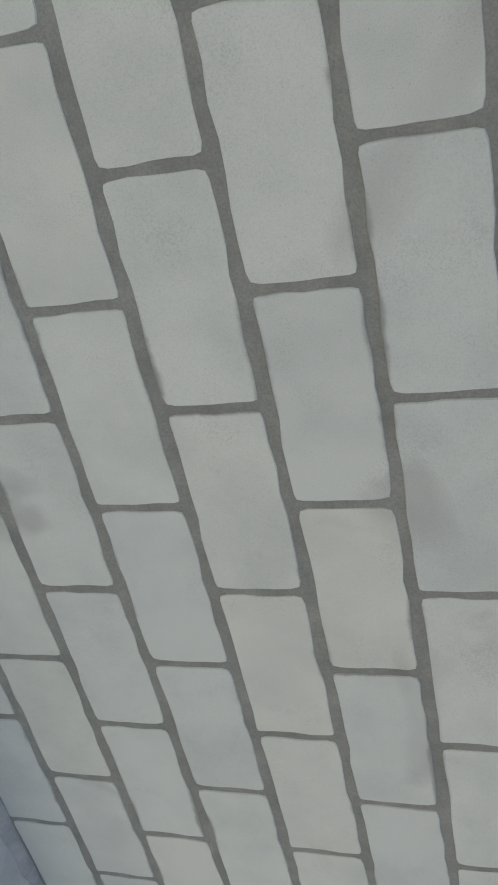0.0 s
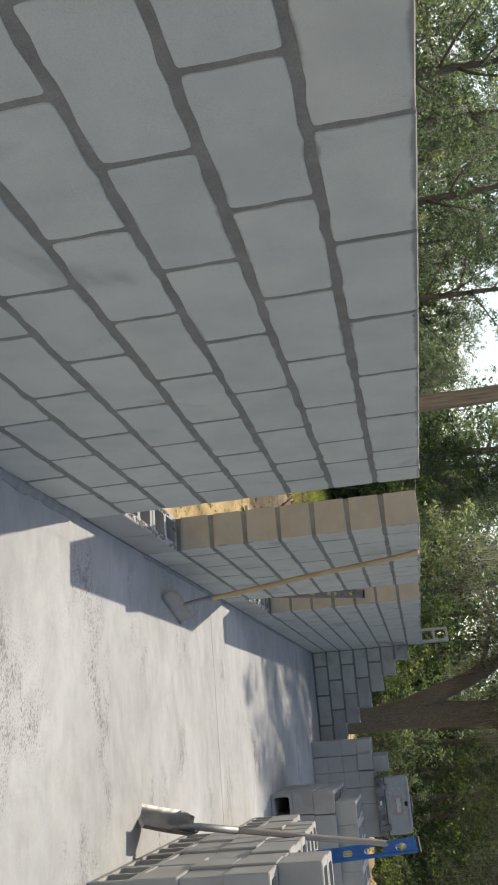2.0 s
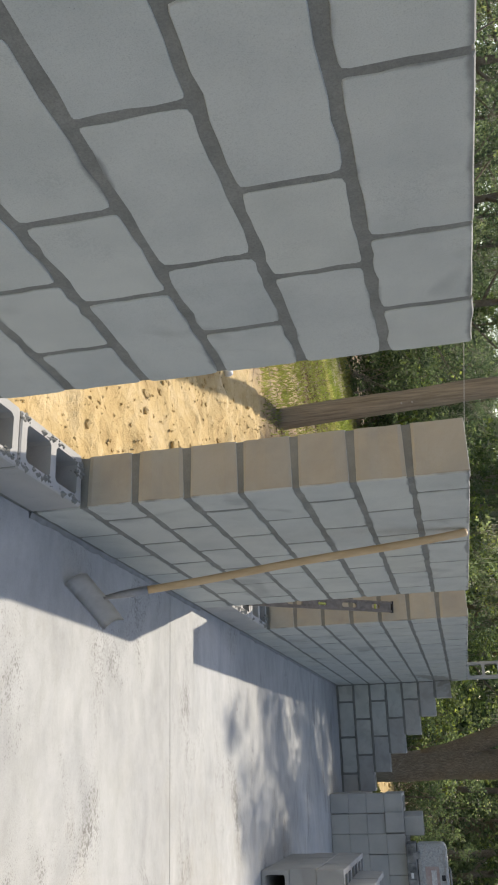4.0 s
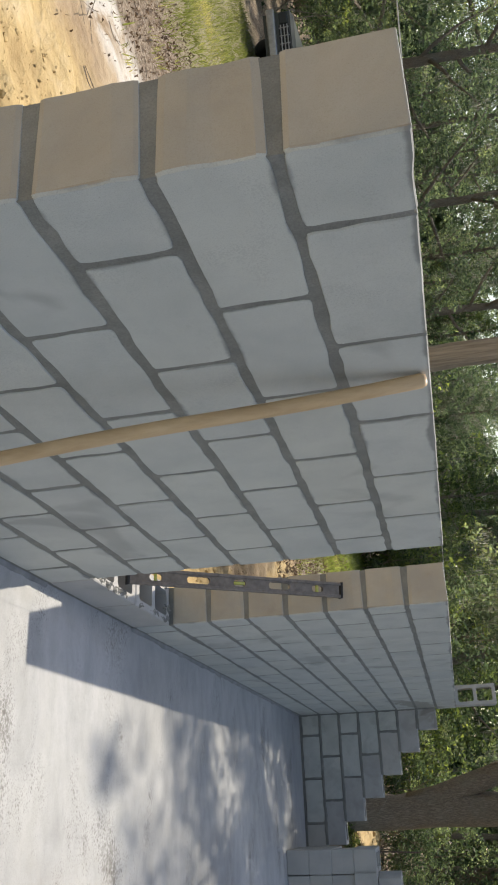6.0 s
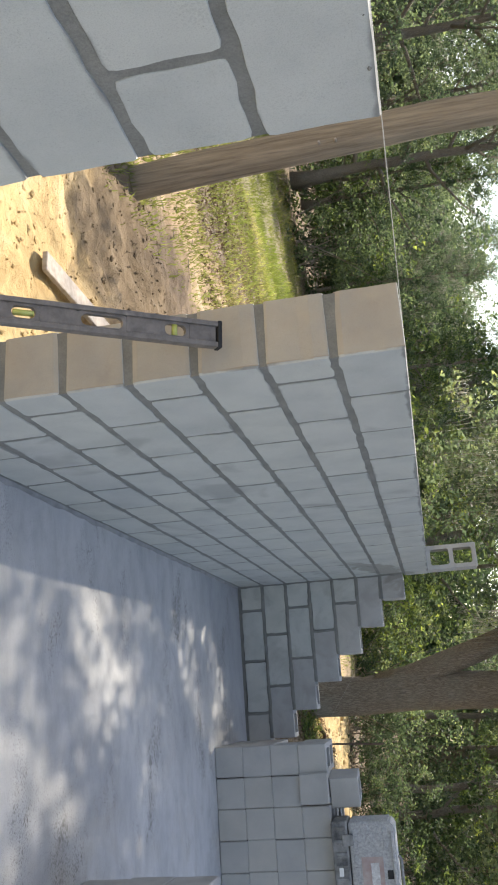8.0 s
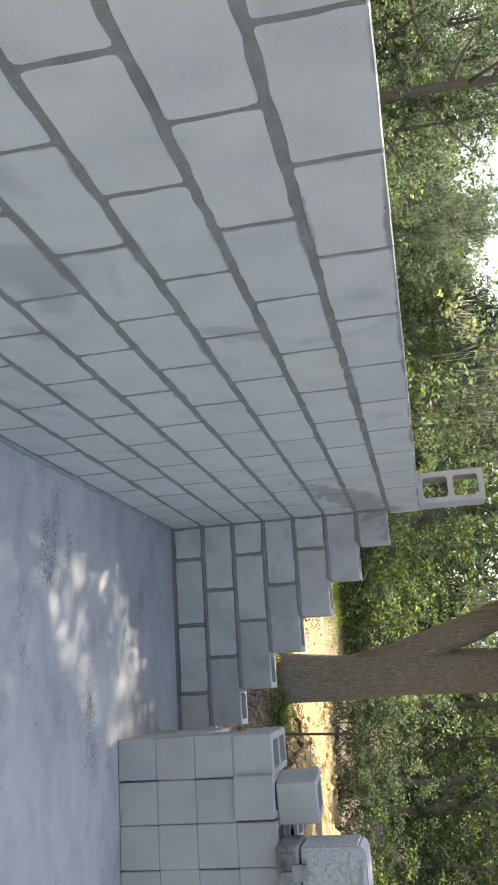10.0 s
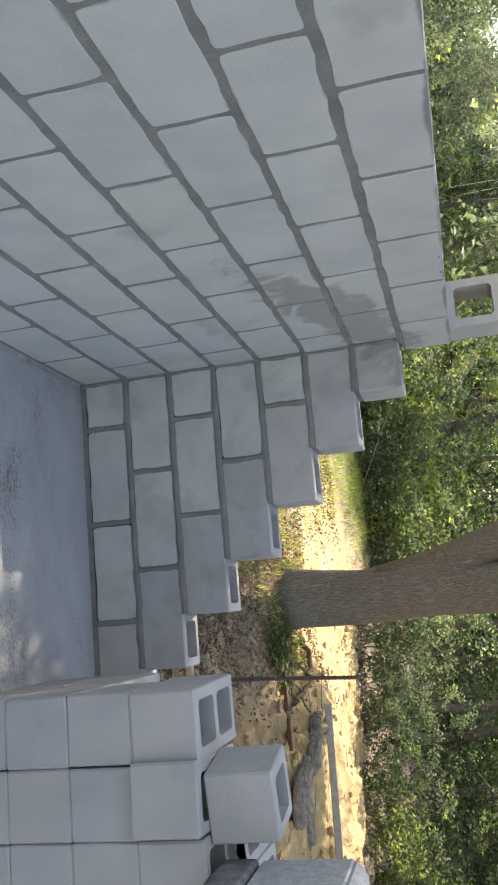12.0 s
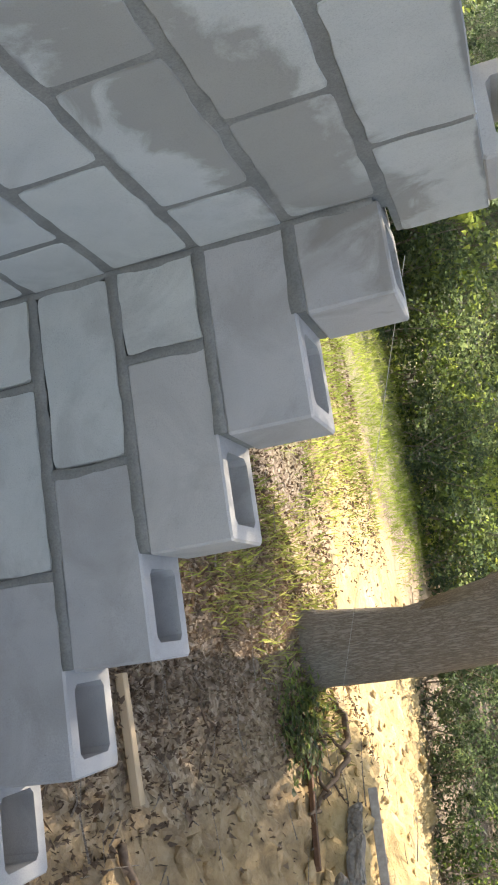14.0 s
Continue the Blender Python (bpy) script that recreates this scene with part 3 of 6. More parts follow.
def hollow_block(seed=0, length=0.395, width=0.194, height=0.190, cells=2):
    """A two-cell block, cells upright, centred on its footprint, standing on z = 0, with tapered cells and chipped rims."""
    rd = random.Random(seed)
    bm = bmesh.new()
    hx, hy, w = width / 2, length / 2, 0.034
    spans = []
    inner = (length - w * (cells + 1)) / cells
    y = -hy + w
    for _ in range(cells):
        spans.append((y, y + inner))
        y += inner + w

    def ring(x0, x1, y0, y1, z, c=0.012):
        q = [(x0 + c, y0), (x1 - c, y0), (x1, y0 + c), (x1, y1 - c), (x1 - c, y1), (x0 + c, y1), (x0, y1 - c), (x0, y0 + c)]
        return [bm.verts.new((a, b, z)) for a, b in q]

    def outer(z, s):
        c = 0.006
        q = [(-hx + c, -hy), (hx - c, -hy), (hx, -hy + c), (hx, hy - c), (hx - c, hy), (-hx + c, hy), (-hx, hy - c), (-hx, -hy + c)]
        return [bm.verts.new((a * (1 - s / hx) + rd.uniform(-0.001, 0.001), b * (1 - s / hy) + rd.uniform(-0.001, 0.001), z)) for a, b in q]

    o = [outer(0, 0.004), outer(0.005, 0), outer(height - 0.005, 0), outer(height, 0.004)]
    for a, c in zip(o, o[1:]):
        for i in range(8):
            bm.faces.new((a[i], a[(i + 1) % 8], c[(i + 1) % 8], c[i]))
    for zi, ring_o in ((height, o[3]), (0.0, o[0])):
        es = [bm.edges.get((ring_o[i], ring_o[(i + 1) % 8])) for i in range(8)]
        sh = 0.0 if zi else 0.006
        holes = []
        for a, c in spans:
            r = ring(-hx + w - sh, hx - w + sh, a - sh, c + sh, zi)
            es += [bm.edges.new((r[i], r[(i + 1) % 8])) for i in range(8)]
            holes.append(r)
        bmesh.ops.triangle_fill(bm, edges=es, use_beauty=True)
        if zi:
            tops = holes
        else:
            for a, c in zip(tops, holes):
                for i in range(8):
                    bm.faces.new((a[i], c[i], c[(i + 1) % 8], a[(i + 1) % 8]))
    bmesh.ops.recalc_face_normals(bm, faces=bm.faces)
    return mesh_of(bm, "block", MAT_STACK)


LAID = {}


def laid(length, k, top=False, bed=0.025):
    key = (round(length, 3), k, top, bed)
    if key not in LAID:
        LAID[key] = laid_block(length, hash(key[:3]) % 1000, bed - 0.005, bed, top)
    return LAID[key]


HOLLOW = [hollow_block(s) for s in range(3)]
HALF = hollow_block(5, 0.194, cells=1)


# ---------------------------------------------------------------- ground, slab
def lines(lo, hi, step, far, grow=1.35):
    inner = list(np.arange(lo, hi + 1e-6, step))
    s, a = step, []
    x = inner[-1]
    while x < far:
        s *= grow
        x += s
        a.append(x)
    s, b2 = step, []
    x = inner[0]
    while x > -far:
        s *= grow
        x -= s
        b2.append(x)
    return b2[::-1] + inner + a


def ground_height(x, y):
    v = Vector((x, y, 0))
    z = GROUND + 0.05 * noise.noise(v * 0.35) + 0.028 * noise.noise(v * 1.3)
    sand = max(0.0, 1.0 - max(0.0, abs(x + 1.3) - 1.2) / 1.5) if y < 6 else max(0.25, min(1.0, (x - 0.3) / 1.5))
    z += sand * (0.05 * noise.noise(v * 2.3) + 0.045 * noise.noise(v * 5.1))
    if sand > 0.05:
        rough = 2.6 if y > 5.6 else 1.1
        z += rough * sand * (0.034 * abs(noise.noise(v * 7.0)) + 0.018 * noise.noise(v * 15.0))
    # a wheel rut in the sand
    rut = (x + 2.35) * 0.86 - (y + 1.6) * 0.5 + 0.05 * math.sin(y * 4.0)
    along = (x + 2.35) * 0.5 + (y + 1.6) * 0.86
    z -= 0.19 * min(1.0, max(0.0, (0.17 + 0.05 * noise.noise(v * 3.3) - abs(rut)) / 0.07)) * max(0.0, 1 - (along / 1.1) ** 4)
    # the clearing falls away to the west
    z -= 0.47 * min(1.0, max(0.0, (-x - 3.5) / 7.0))
    # sand heaped against the window opening
    z += 0.17 * math.exp(-((x + 0.6) ** 2 + (y + 0.2) ** 2) / 0.25)
    # a heap of spoil beyond the end wall, rising to a crest and dropping to the woods
    if y > 6.0 and x > 0.6:
        side = min(1.0, max(0.0, (x - 1.25 + 0.25 * noise.noise(v * 0.9)) / 0.8))
        crest = 10.15 + 0.55 * noise.noise(Vector((x * 0.8, 3.0, 0.0))) + 0.06 * x
        rise = min(1.0, max(0.0, (y - 6.2) / (crest - 6.2))) if y < crest else max(0.0, 1.0 - (y - crest) / 1.5) ** 1.4
        # furrows and broken edges left by the digger and the rain
        z += side * (0.05 * abs(noise.noise(Vector((x * 4.2, y * 1.7, 2.0)))) + 0.045 * abs(noise.noise(v * 4.4 + Vector((9, 0, 0)))) - 0.03)
        z += side * rise * (0.37 + 0.10 * noise.noise(v * 1.1) + 0.07 * noise.noise(v * 2.9) + 0.04 * noise.noise(v * 6.3))
    # the trunk's flare lifts the soil
    z += 0.10 * math.exp(-((x - 1.0) ** 2 + (y - 9.6) ** 2) / 0.5)
    # the ground rises a little to the north
    z += 0.10 * min(1.0, max(0.0, (y - 5.6) / 2.5)) * min(1.0, max(0.0, (x + 3.0) / 2.0))
    return z


def build_ground():
    xs, ys = lines(-7.0, 6.0, 0.07, 600), lines(-3.0, 17.6, 0.065, 600)
    verts = [(x, y, ground_height(x, y)) for y in ys for x in xs]
    k = len(xs)
    faces = [(j * k + i, j * k + i + 1, (j + 1) * k + i + 1, (j + 1) * k + i) for j in range(len(ys) - 1) for i in range(k - 1)]
    return tagged(new("ground", raw_mesh("ground", verts, faces, MAT_GROUND, True)), "yellow sand, leaf litter and rough grass round the building", "ground", kind="structure")


build_ground()


def build_slab():
    """The slab, cast in two pours with a sunk strip between them."""
    bm = bmesh.new()
    x0, x1 = -0.26, 9.0

    def slab_piece(ya0, ya1, rough_a, yb0, yb1, rough_b, top):
        """One pour between two edges (y at x0, y at x1, raggedness of the edge)."""
        n = 150
        ring_t, ring_m, ring_b = [], [], []
        for (xa, ya), (xb, yb), rg, sg in (((x0, ya0), (x1, ya1), rough_a, 1), ((x1, yb1), (x0, yb0), rough_b, -1)):
            for i in range(n):
                t = i / (n - 1)
                u = t if sg > 0 else 1 - t
                jag = rg * (0.012 * noise.noise(Vector((u * 30, ya * 3, 1.0))) + 0.008 * noise.noise(Vector((u * 150, ya * 3, 4.0))))
                drop = rg * 0.006 * abs(noise.noise(Vector((u * 90, ya * 3, 7.0))))
                x, y = xa + (xb - xa) * t, ya + (yb - ya) * t + jag
                ring_t.append(bm.verts.new((x, y + sg * 0.010 * rg, top)))
                ring_m.append(bm.verts.new((x, y, top - 0.004 - drop)))
        for v in ring_m:
            ring_b.append(bm.verts.new((v.co.x, v.co.y, -0.5)))
        bm.faces.new(ring_t)
        q = len(ring_t)
        for a, c in ((ring_t, ring_m), (ring_m, ring_b)):
            for i in range(q):
                bm.faces.new((a[i], c[i], c[(i + 1) % q], a[(i + 1) % q]))

    slab_piece(-18.0, -18.0, 0, -5.588, -6.06, 1, FLOOR)
    slab_piece(-5.355, -5.55, 1, -1.583, -1.583, 0.1, FLOOR)
    slab_piece(-1.577, -1.577, 0.1, 5.36, 5.36, 0.5, FLOOR)
    bmesh.ops.recalc_face_normals(bm, faces=bm.faces)
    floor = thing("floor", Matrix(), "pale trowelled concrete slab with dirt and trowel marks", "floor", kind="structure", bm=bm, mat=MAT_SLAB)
    bm = bmesh.new()
    v = [bm.verts.new(p) for p in ((x0, -5.65, FLOOR - 0.011), (x1, -6.15, FLOOR - 0.011), (x1, -5.48, FLOOR - 0.011), (x0, -5.30, FLOOR - 0.011))]
    bm.faces.new(v)
    r = bmesh.ops.extrude_face_region(bm, geom=bm.faces[:])
    bmesh.ops.translate(bm, verts=[g for g in r["geom"] if isinstance(g, bmesh.types.BMVert)], vec=(0, 0, -0.4))
    bmesh.ops.recalc_face_normals(bm, faces=bm.faces)
    part("strip", bm, MAT_STRIP, floor, "sunk grey strip across the slab")
    return floor


build_slab()

# ---------------------------------------------------------------- walls
C1 = -5.958
P1A, P1B = C1 - 34 * HB, -4.234
P2A, P2B = -3.256, -1.010
YC = 5.050
WALL_LABEL = "grey hollow-block wall with darker flush mortar joints"


def mortar_core(name, pieces, parent):
    """The bed behind the joints: boxes a little back from the block faces."""
    bm = bmesh.new()
    for lo, hi in pieces:
        box(bm, lo, hi)
    return part(name, bm, MAT_MORTAR, parent)


def joints_even_odd():
    """y of the head joints of each stretch of wall, by course parity (0: even courses)."""
    p1 = {0: [C1 + 2 * k * HB for k in range(-17, 3)] + [-4.727, -4.450, P1B], 1: [P1A] + [C1 + (2 * k + 1) * HB for k in range(-17, -2)] + [-6.560, -6.155, -5.742, -5.330, -4.926, -4.640, P1B]}
    p2 = {1: [P2A + 2 * k * HB for k in range(6)] + [P2B]}
    p2[0] = [P2A] + [P2A + (2 * k + 1) * HB for k in range(5)] + [P2B]
    p3 = {0: [0] + [0.375 + 0.408 * k for k in range(12)] + [YC + TH + 0.006], 1: [0] + [0.172 + 0.408 * k for k in range(12)] + [YC]}
    return p1, p2, p3


def build_wall(name, joints, ya, yb, ends, courses=range(1, 9), label=WALL_LABEL):
    wall = thing(name, Matrix(), label, "wall", kind="structure")
    rd = random.Random(name)
    pieces = []
    for k in courses:
        js = joints[k % 2]
        z = (k - 1) * CH
        a, b2 = js[0], js[-1]
        pieces.append(((-TH + 0.003, a + 0.0135, z - (0.012 if k == 1 else 0.0)), (-0.0022, b2 - (0.0005 if name == "wall_3" and k % 2 else 0.0135), z + CH - (0.006 if k == 8 else 0))))
        for y0, y1 in zip(js, js[1:]):
            ob = new("block", laid(y1 - y0, rd.randrange(5), k == 8))
            ob.parent = wall
            ob.location = (rd.uniform(-0.0012, 0.0012), y0, z + rd.uniform(-0.001, 0.001))
    mortar_core("mortar", pieces, wall)
    return wall


J1, J2, J3 = joints_even_odd()
build_wall("wall_1", J1, P1A, P1B, None)
build_wall("wall_2", J2, P2A, P2B, None)
build_wall("wall_3", J3, 0, YC, None)


def build_end_wall():
    """The stepped end wall; its upper blocks show open cells."""
    wall = thing("wall_4", Matrix(), "unfinished stepped block wall with open cells on each step", "wall", kind="structure")
    rd = random.Random(4)
    pieces = []
    for k in range(1, 8):
        end = (8 - k) * HB
        z = (k - 1) * CH
        js = ([-TH - 0.006] + [i * HB for i in range(1, 8 - k + 1, 2)]) if k % 2 else [i * HB for i in range(0, 8 - k + 1, 2)]
        if js[-1] < end - 0.01:
            js.append(end)
        for i, (a, b2) in enumerate(zip(js, js[1:])):
            last = i == len(js) - 2
            if last:
                half = b2 - a < 0.3 or (k % 2 and i == 0)
                w = 0.205 if half else b2 - a
                ob = new("block", HALF if half else HOLLOW[rd.randrange(3)])
                full = 0.194 if half else 0.395
                ob.matrix_local = Matrix.Translation((b2 - w / 2, YC + TH / 2, z + 0.010)) @ pose(0, 0, 0, 0, 0, 90) @ Matrix.Diagonal((1, (w - 0.010) / full, 0.176 / 0.190, 1))
                if half and k % 2 and k == 7:
                    body = new("block", laid(0.20, 1))
                    body.matrix_local = Matrix.Translation((0.0, YC, z)) @ pose(0, 0, 0, 0, 0, 90) @ Matrix.Diagonal((-1, 1, 1, 1))
                    body.parent = wall
            else:
                ob = new("block", laid(b2 - a, rd.randrange(3), False, 0.030))
                ob.matrix_local = Matrix.Translation((b2, YC + rd.uniform(-0.001, 0.001), z)) @ pose(0, 0, 0, 0, 0, 90) @ Matrix.Diagonal((-1, 1, 1, 1))
            ob.parent = wall
        low = z - (0.012 if k == 1 else 0.010)
        pieces.append(((js[0] + (0.003 if k % 2 else 0.0005), YC + 0.0022, low), (js[-1] - 0.012, YC + TH - 0.003, z + 0.0098)))
        for q in js[:-1]:
            pieces.append(((q - 0.007, YC + 0.0022, z + 0.0098), (q + 0.0075, YC + TH - 0.003, z + CH - 0.012)))
    pieces.append(((-TH + 0.004, YC - 0.014, 6 * CH + 0.004), (-0.0024, YC + 0.06, 7 * CH + 0.004)))
    mortar_core("mortar", pieces, wall)
    # mortar rubbed over the joints of the inner face, uneven in width
    vs, fs = [], []

    def rub(a, b2, half, seed):
        a, b2 = Vector(a), Vector(b2)
        n = max(3, int((b2 - a).length / 0.018))
        side = (b2 - a).normalized().cross(Vector((0, 1, 0)))
        base = len(vs)
        for i in range(n + 1):
            c = a + (b2 - a) * i / n
            v = c * 9.0 + Vector((0, seed * 3.7, 0))
            lo = half * (1.0 + 0.75 * noise.noise(v) + 0.45 * noise.noise(v * 3.1))
            hi = half * (1.0 + 0.75 * noise.noise(v + Vector((0, 40, 0))) + 0.45 * noise.noise(v * 3.1 + Vector((0, 60, 0))))
            lo, hi = max(lo, 0.007), max(hi, 0.007)
            for q, dy in ((-lo, 0.003), (-lo * 0.75, -0.0012), (0.0, -0.0018), (hi * 0.75, -0.0012), (hi, 0.003)):
                p = c + side * q
                vs.append((p.x, p.y + dy, p.z))
        for i in range(n):
            for j in range(4):
                q = base + i * 5 + j
                fs.append((q, q + 5, q + 6, q + 1))

    for k in range(1, 8):
        z = (k - 1) * CH
        end = (8 - k) * HB
        if k > 1:
            rub((0.004, YC, z - 0.001), (end - 0.012, YC, z - 0.001), 0.0145, k)
        js = [i * HB for i in range(1, 8 - k + 1, 2)] if k % 2 else [i * HB for i in range(2, 8 - k + 1, 2)]
        for q in js:
            if q < end - 0.05:
                rub((q, YC, z + 0.008), (q, YC, z + CH - 0.012), 0.0125, k + q)
    rub((0.003, YC, 0.0), (0.003, YC, 7 * CH - 0.02), 0.012, 30)
    joint = new("joint_smear", raw_mesh("joint_smear", vs, fs, MAT_MORTAR, True))
    joint.parent = wall
    return wall


build_end_wall()


def build_sill(name, y0, y1):
    """The one course below a window opening, its cells open."""
    sill = thing(name, Matrix(), "single course of hollow blocks under the window opening", "sill", kind="structure")
    n = max(2, round((y1 - y0) / (2 * HB)))
    step = (y1 - y0) / n
    for i in range(n):
        ob = new("block", HOLLOW[i % 3])
        ob.parent = sill
        ob.matrix_local = Matrix.Translation((-TH / 2, y0 + (i + 0.5) * step, 0.004)) @ Matrix.Diagonal((1, (step - 0.012) / 0.395, 0.98, 1))
    bm = bmesh.new()
    box(bm, (-TH + 0.003, y0 + 0.002, FLOOR), (-0.003, y1 - 0.002, 0.005))
    for i in range(1, n):
        box(bm, (-TH + 0.003, y0 + i * step - 0.008, 0.005), (-0.003, y0 + i * step + 0.008, 0.175))
    part("mortar", bm, MAT_MORTAR, sill)


build_sill("sill_1", P1B, P2A)
build_sill("sill_2", P2B, 0)


def build_fillets():
    """Mortar droppings trowelled along the foot of the wall."""
    rd = random.Random(12)
    for name, wall_y in (("mortar_fillet", (-12.8, P1B - 0.05)), ("mortar_fillet", (P2A, P2B)), ("mortar_fillet", (0.0, YC - 0.02))):
        y0, y1 = wall_y
        n = int((y1 - y0) / 0.05)
        big = 0.62 if y0 < -10 else 0.3
        vs, fs = [], []
        for i in range(n + 1):
            y = y0 + (y1 - y0) * i / n
            v = Vector((y * 6.5, 0.0, 2.0))
            w = big * (0.055 + 0.035 * noise.noise(v) + 0.02 * noise.noise(v * 3.7))
            h = big * (0.030 + 0.018 * noise.noise(v + Vector((0, 5, 0))) + 0.010 * noise.noise(v * 4.1 + Vector((0, 9, 0))))
            w, h = max(w, 0.008), max(h, 0.005)
            vs += [(-0.02, y, FLOOR + h), (0.010, y, FLOOR + h * rd.uniform(0.85, 1.0)), (w * 0.6, y, FLOOR + h * rd.uniform(0.55, 0.8)), (w, y, FLOOR + 0.002), (w, y, FLOOR - 0.01)]
        for i in range(n):
            for k in range(4):
                a = i * 5 + k
                fs.append((a, a + 1, a + 6, a + 5))
        tagged(new(name, raw_mesh(name, vs, fs, MAT_RIDGE, True)), "rough ridge of mortar along the foot of the wall", "mortar", kind="structure")


build_fillets()


def build_crumbs():
    """Set mortar crumbs along the top edge of the walls."""
    rd = random.Random(19)
    for a, b2, k in ((P1A + 2, P1B, 46), (P2A, P2B, 22), (0.0, YC, 40)):
        vs, fs = [], []
        for _ in range(k):
            x, y, q = rd.choice((-0.006, -0.01, -0.015, rd.uniform(-TH, -0.01))), rd.uniform(a, b2), 0.003 + 0.009 * rd.random() ** 2
            n = len(vs)
            vs += [(x + dx * q * rd.uniform(0.6, 1.4), y + dy * q * rd.uniform(0.6, 2.2), 8 * CH - 0.012 + dz * q) for dx, dy, dz in ((1, 0, 0), (0, 1, 0.1), (-1, 0, 0), (0, -1, -0.1), (0, 0, 1.3), (0, 0, -1))]
            fs += [tuple(n + i for i in f) for f in ((0, 1, 4), (1, 2, 4), (2, 3, 4), (3, 0, 4), (1, 0, 5), (2, 1, 5), (3, 2, 5), (0, 3, 5))]
        tagged(new("mortar_crumbs", raw_mesh("mortar_crumbs", vs, fs, MAT_MORTAR)), "crumbs of set mortar on the wall top", "mortar", kind="stuff")


build_crumbs()


def build_sill_crumbs():
    """Mortar dropped and left on the open blocks under the windows, in clots."""
    rd = random.Random(29)
    for y0, y1 in ((P1B, P2A), (P2B, 0.0)):
        vs, fs = [], []
        clots = [(rd.choice((-0.016, -0.02, -TH + 0.018)), rd.uniform(y0 + 0.03, y1 - 0.03)) for _ in range(22)] + [(rd.uniform(-TH + 0.02, -0.02), y) for y in (y0 + 0.02, y1 - 0.02) for _ in range(5)]
        for cx, cy in clots:
            for _ in range(rd.randint(4, 11)):
                x, y, q = min(-0.005, max(-TH + 0.005, cx + rd.gauss(0, 0.007))), min(y1 - 0.01, max(y0 + 0.01, cy + rd.gauss(0, 0.03))), 0.004 + 0.011 * rd.random() ** 2
                n = len(vs)
                vs += [(x + dx * q * rd.uniform(0.6, 1.3), y + dy * q * rd.uniform(0.7, 1.8), 0.1895 + dz * q * rd.uniform(0.5, 1.0)) for dx, dy, dz in ((1, 0, 0), (0, 1, 0.1), (-1, 0, 0), (0, -1, 0.1), (0.2, 0.1, 1.1), (0, 0, -0.8))]
                fs += [tuple(n + i for i in f) for f in ((0, 1, 4), (1, 2, 4), (2, 3, 4), (3, 0, 4), (1, 0, 5), (2, 1, 5), (3, 2, 5), (0, 3, 5))]
        tagged(new("mortar_crumbs", raw_mesh("mortar_crumbs", vs, fs, MAT_MORTAR)), "clots of set mortar on the open blocks of the sill", "mortar", kind="stuff")


build_sill_crumbs()

# ---------------------------------------------------------------- loose blocks and stacks
def loose(m, group, mesh=None, label="grey two-cell concrete block on a stack"):
    ob = new("concrete_block", mesh or HOLLOW[rng.randrange(3)])
    ob.matrix_world = m
    return tagged(ob, label, "concrete block", group)


def cube_stack(x0, y0, nx, ny, nl, group, along="x", skip=(), jit=0.009, bottom=""):
    """Stacked blocks: nx by ny to the layer, nl layers; along: the way that their length runs; bottom: the way the cells of the lowest layer lie."""
    lx, ly = (0.397, 0.1955) if along == "x" else (0.1955, 0.397)
    if bottom:
        # the lowest layer lies on its side, its cells open to the fork
        bx, by = (0.196, 0.400) if bottom == "x" else (0.400, 0.196)
        for i in range(max(1, round(nx * lx / bx))):
            for j in range(max(1, round(ny * ly / by))):
                m = Matrix.Translation((x0 + (i + 0.5) * bx, y0 + (j + 0.5) * by, FLOOR + 0.099)) @ pose(0, 0, 0, 0, 0, 0 if bottom == "x" else 90)
                loose(m @ pose(0, 0, 0, 0, 90, 0) @ Matrix.Translation((0, 0, -0.095)), group)
    for k in range(1 if bottom else 0, nl):
        for i in range(nx):
            for j in range(ny):
                if (i, j, k) in skip:
                    continue
                x = x0 + (i + 0.5) * lx + rng.uniform(-jit, jit)
                y = y0 + (j + 0.5) * ly + rng.uniform(-jit, jit)
                turn = (90 if along == "x" else 0) + rng.uniform(-1.2, 1.2)
                loose(Matrix.Translation((x, y, FLOOR + 0.002 + (0.005 if bottom else 0) + k * 0.1905)) @ pose(0, 0, 0, 0, 0, turn), group)


# near stack, five layers; a low one; a third with open cells to the front; the far one with square ends to the front
cube_stack(1.545, -4.27, 2, 8, 5, "near stack of blocks", "x", skip={(0, 0, 4)} | {(0, j, 4) for j in range(3, 8)} | {(0, j, 3) for j in range(6, 8)}, bottom="x")
cube_stack(1.67, -1.66, 2, 6, 3, "second stack of blocks", "x", skip={(0, j, 2) for j in range(3, 6)}, bottom="x")
cube_stack(1.57, 0.46, 4, 3, 3, "third stack of blocks", "y", bottom="y")
cube_stack(1.67, 0.52, 4, 2, 4, "third stack of blocks", "y", skip={(i, j, k) for i in range(4) for j in range(2) for k in range(3)})
cube_stack(1.205, 3.97, 6, 2, 4, "far stack of blocks", "y", skip={(0, 0, 3), (1, 0, 3), (0, 1, 3), (1, 1, 3), (0, 1, 2)}, jit=0.002)
loose(Matrix.Translation((1.302, 4.165, FLOOR + 0.002 + 3 * 0.1905)) @ pose(0, 0, 0, 0, 0, 1.5), "far stack of blocks")
loose(Matrix.Translation((1.497, 4.135, FLOOR + 0.002 + 3 * 0.1905)) @ pose(0, 0, 0, 0, 0, -2.5), "far stack of blocks")
TOPB = FLOOR + 4 * 0.1905
loose(Matrix.Translation((1.508, 4.10, TOPB + 0.003)) @ pose(0, 0, 0, 0, 0, 13), "far stack of blocks", HALF, "grey half block lying on the far stack")

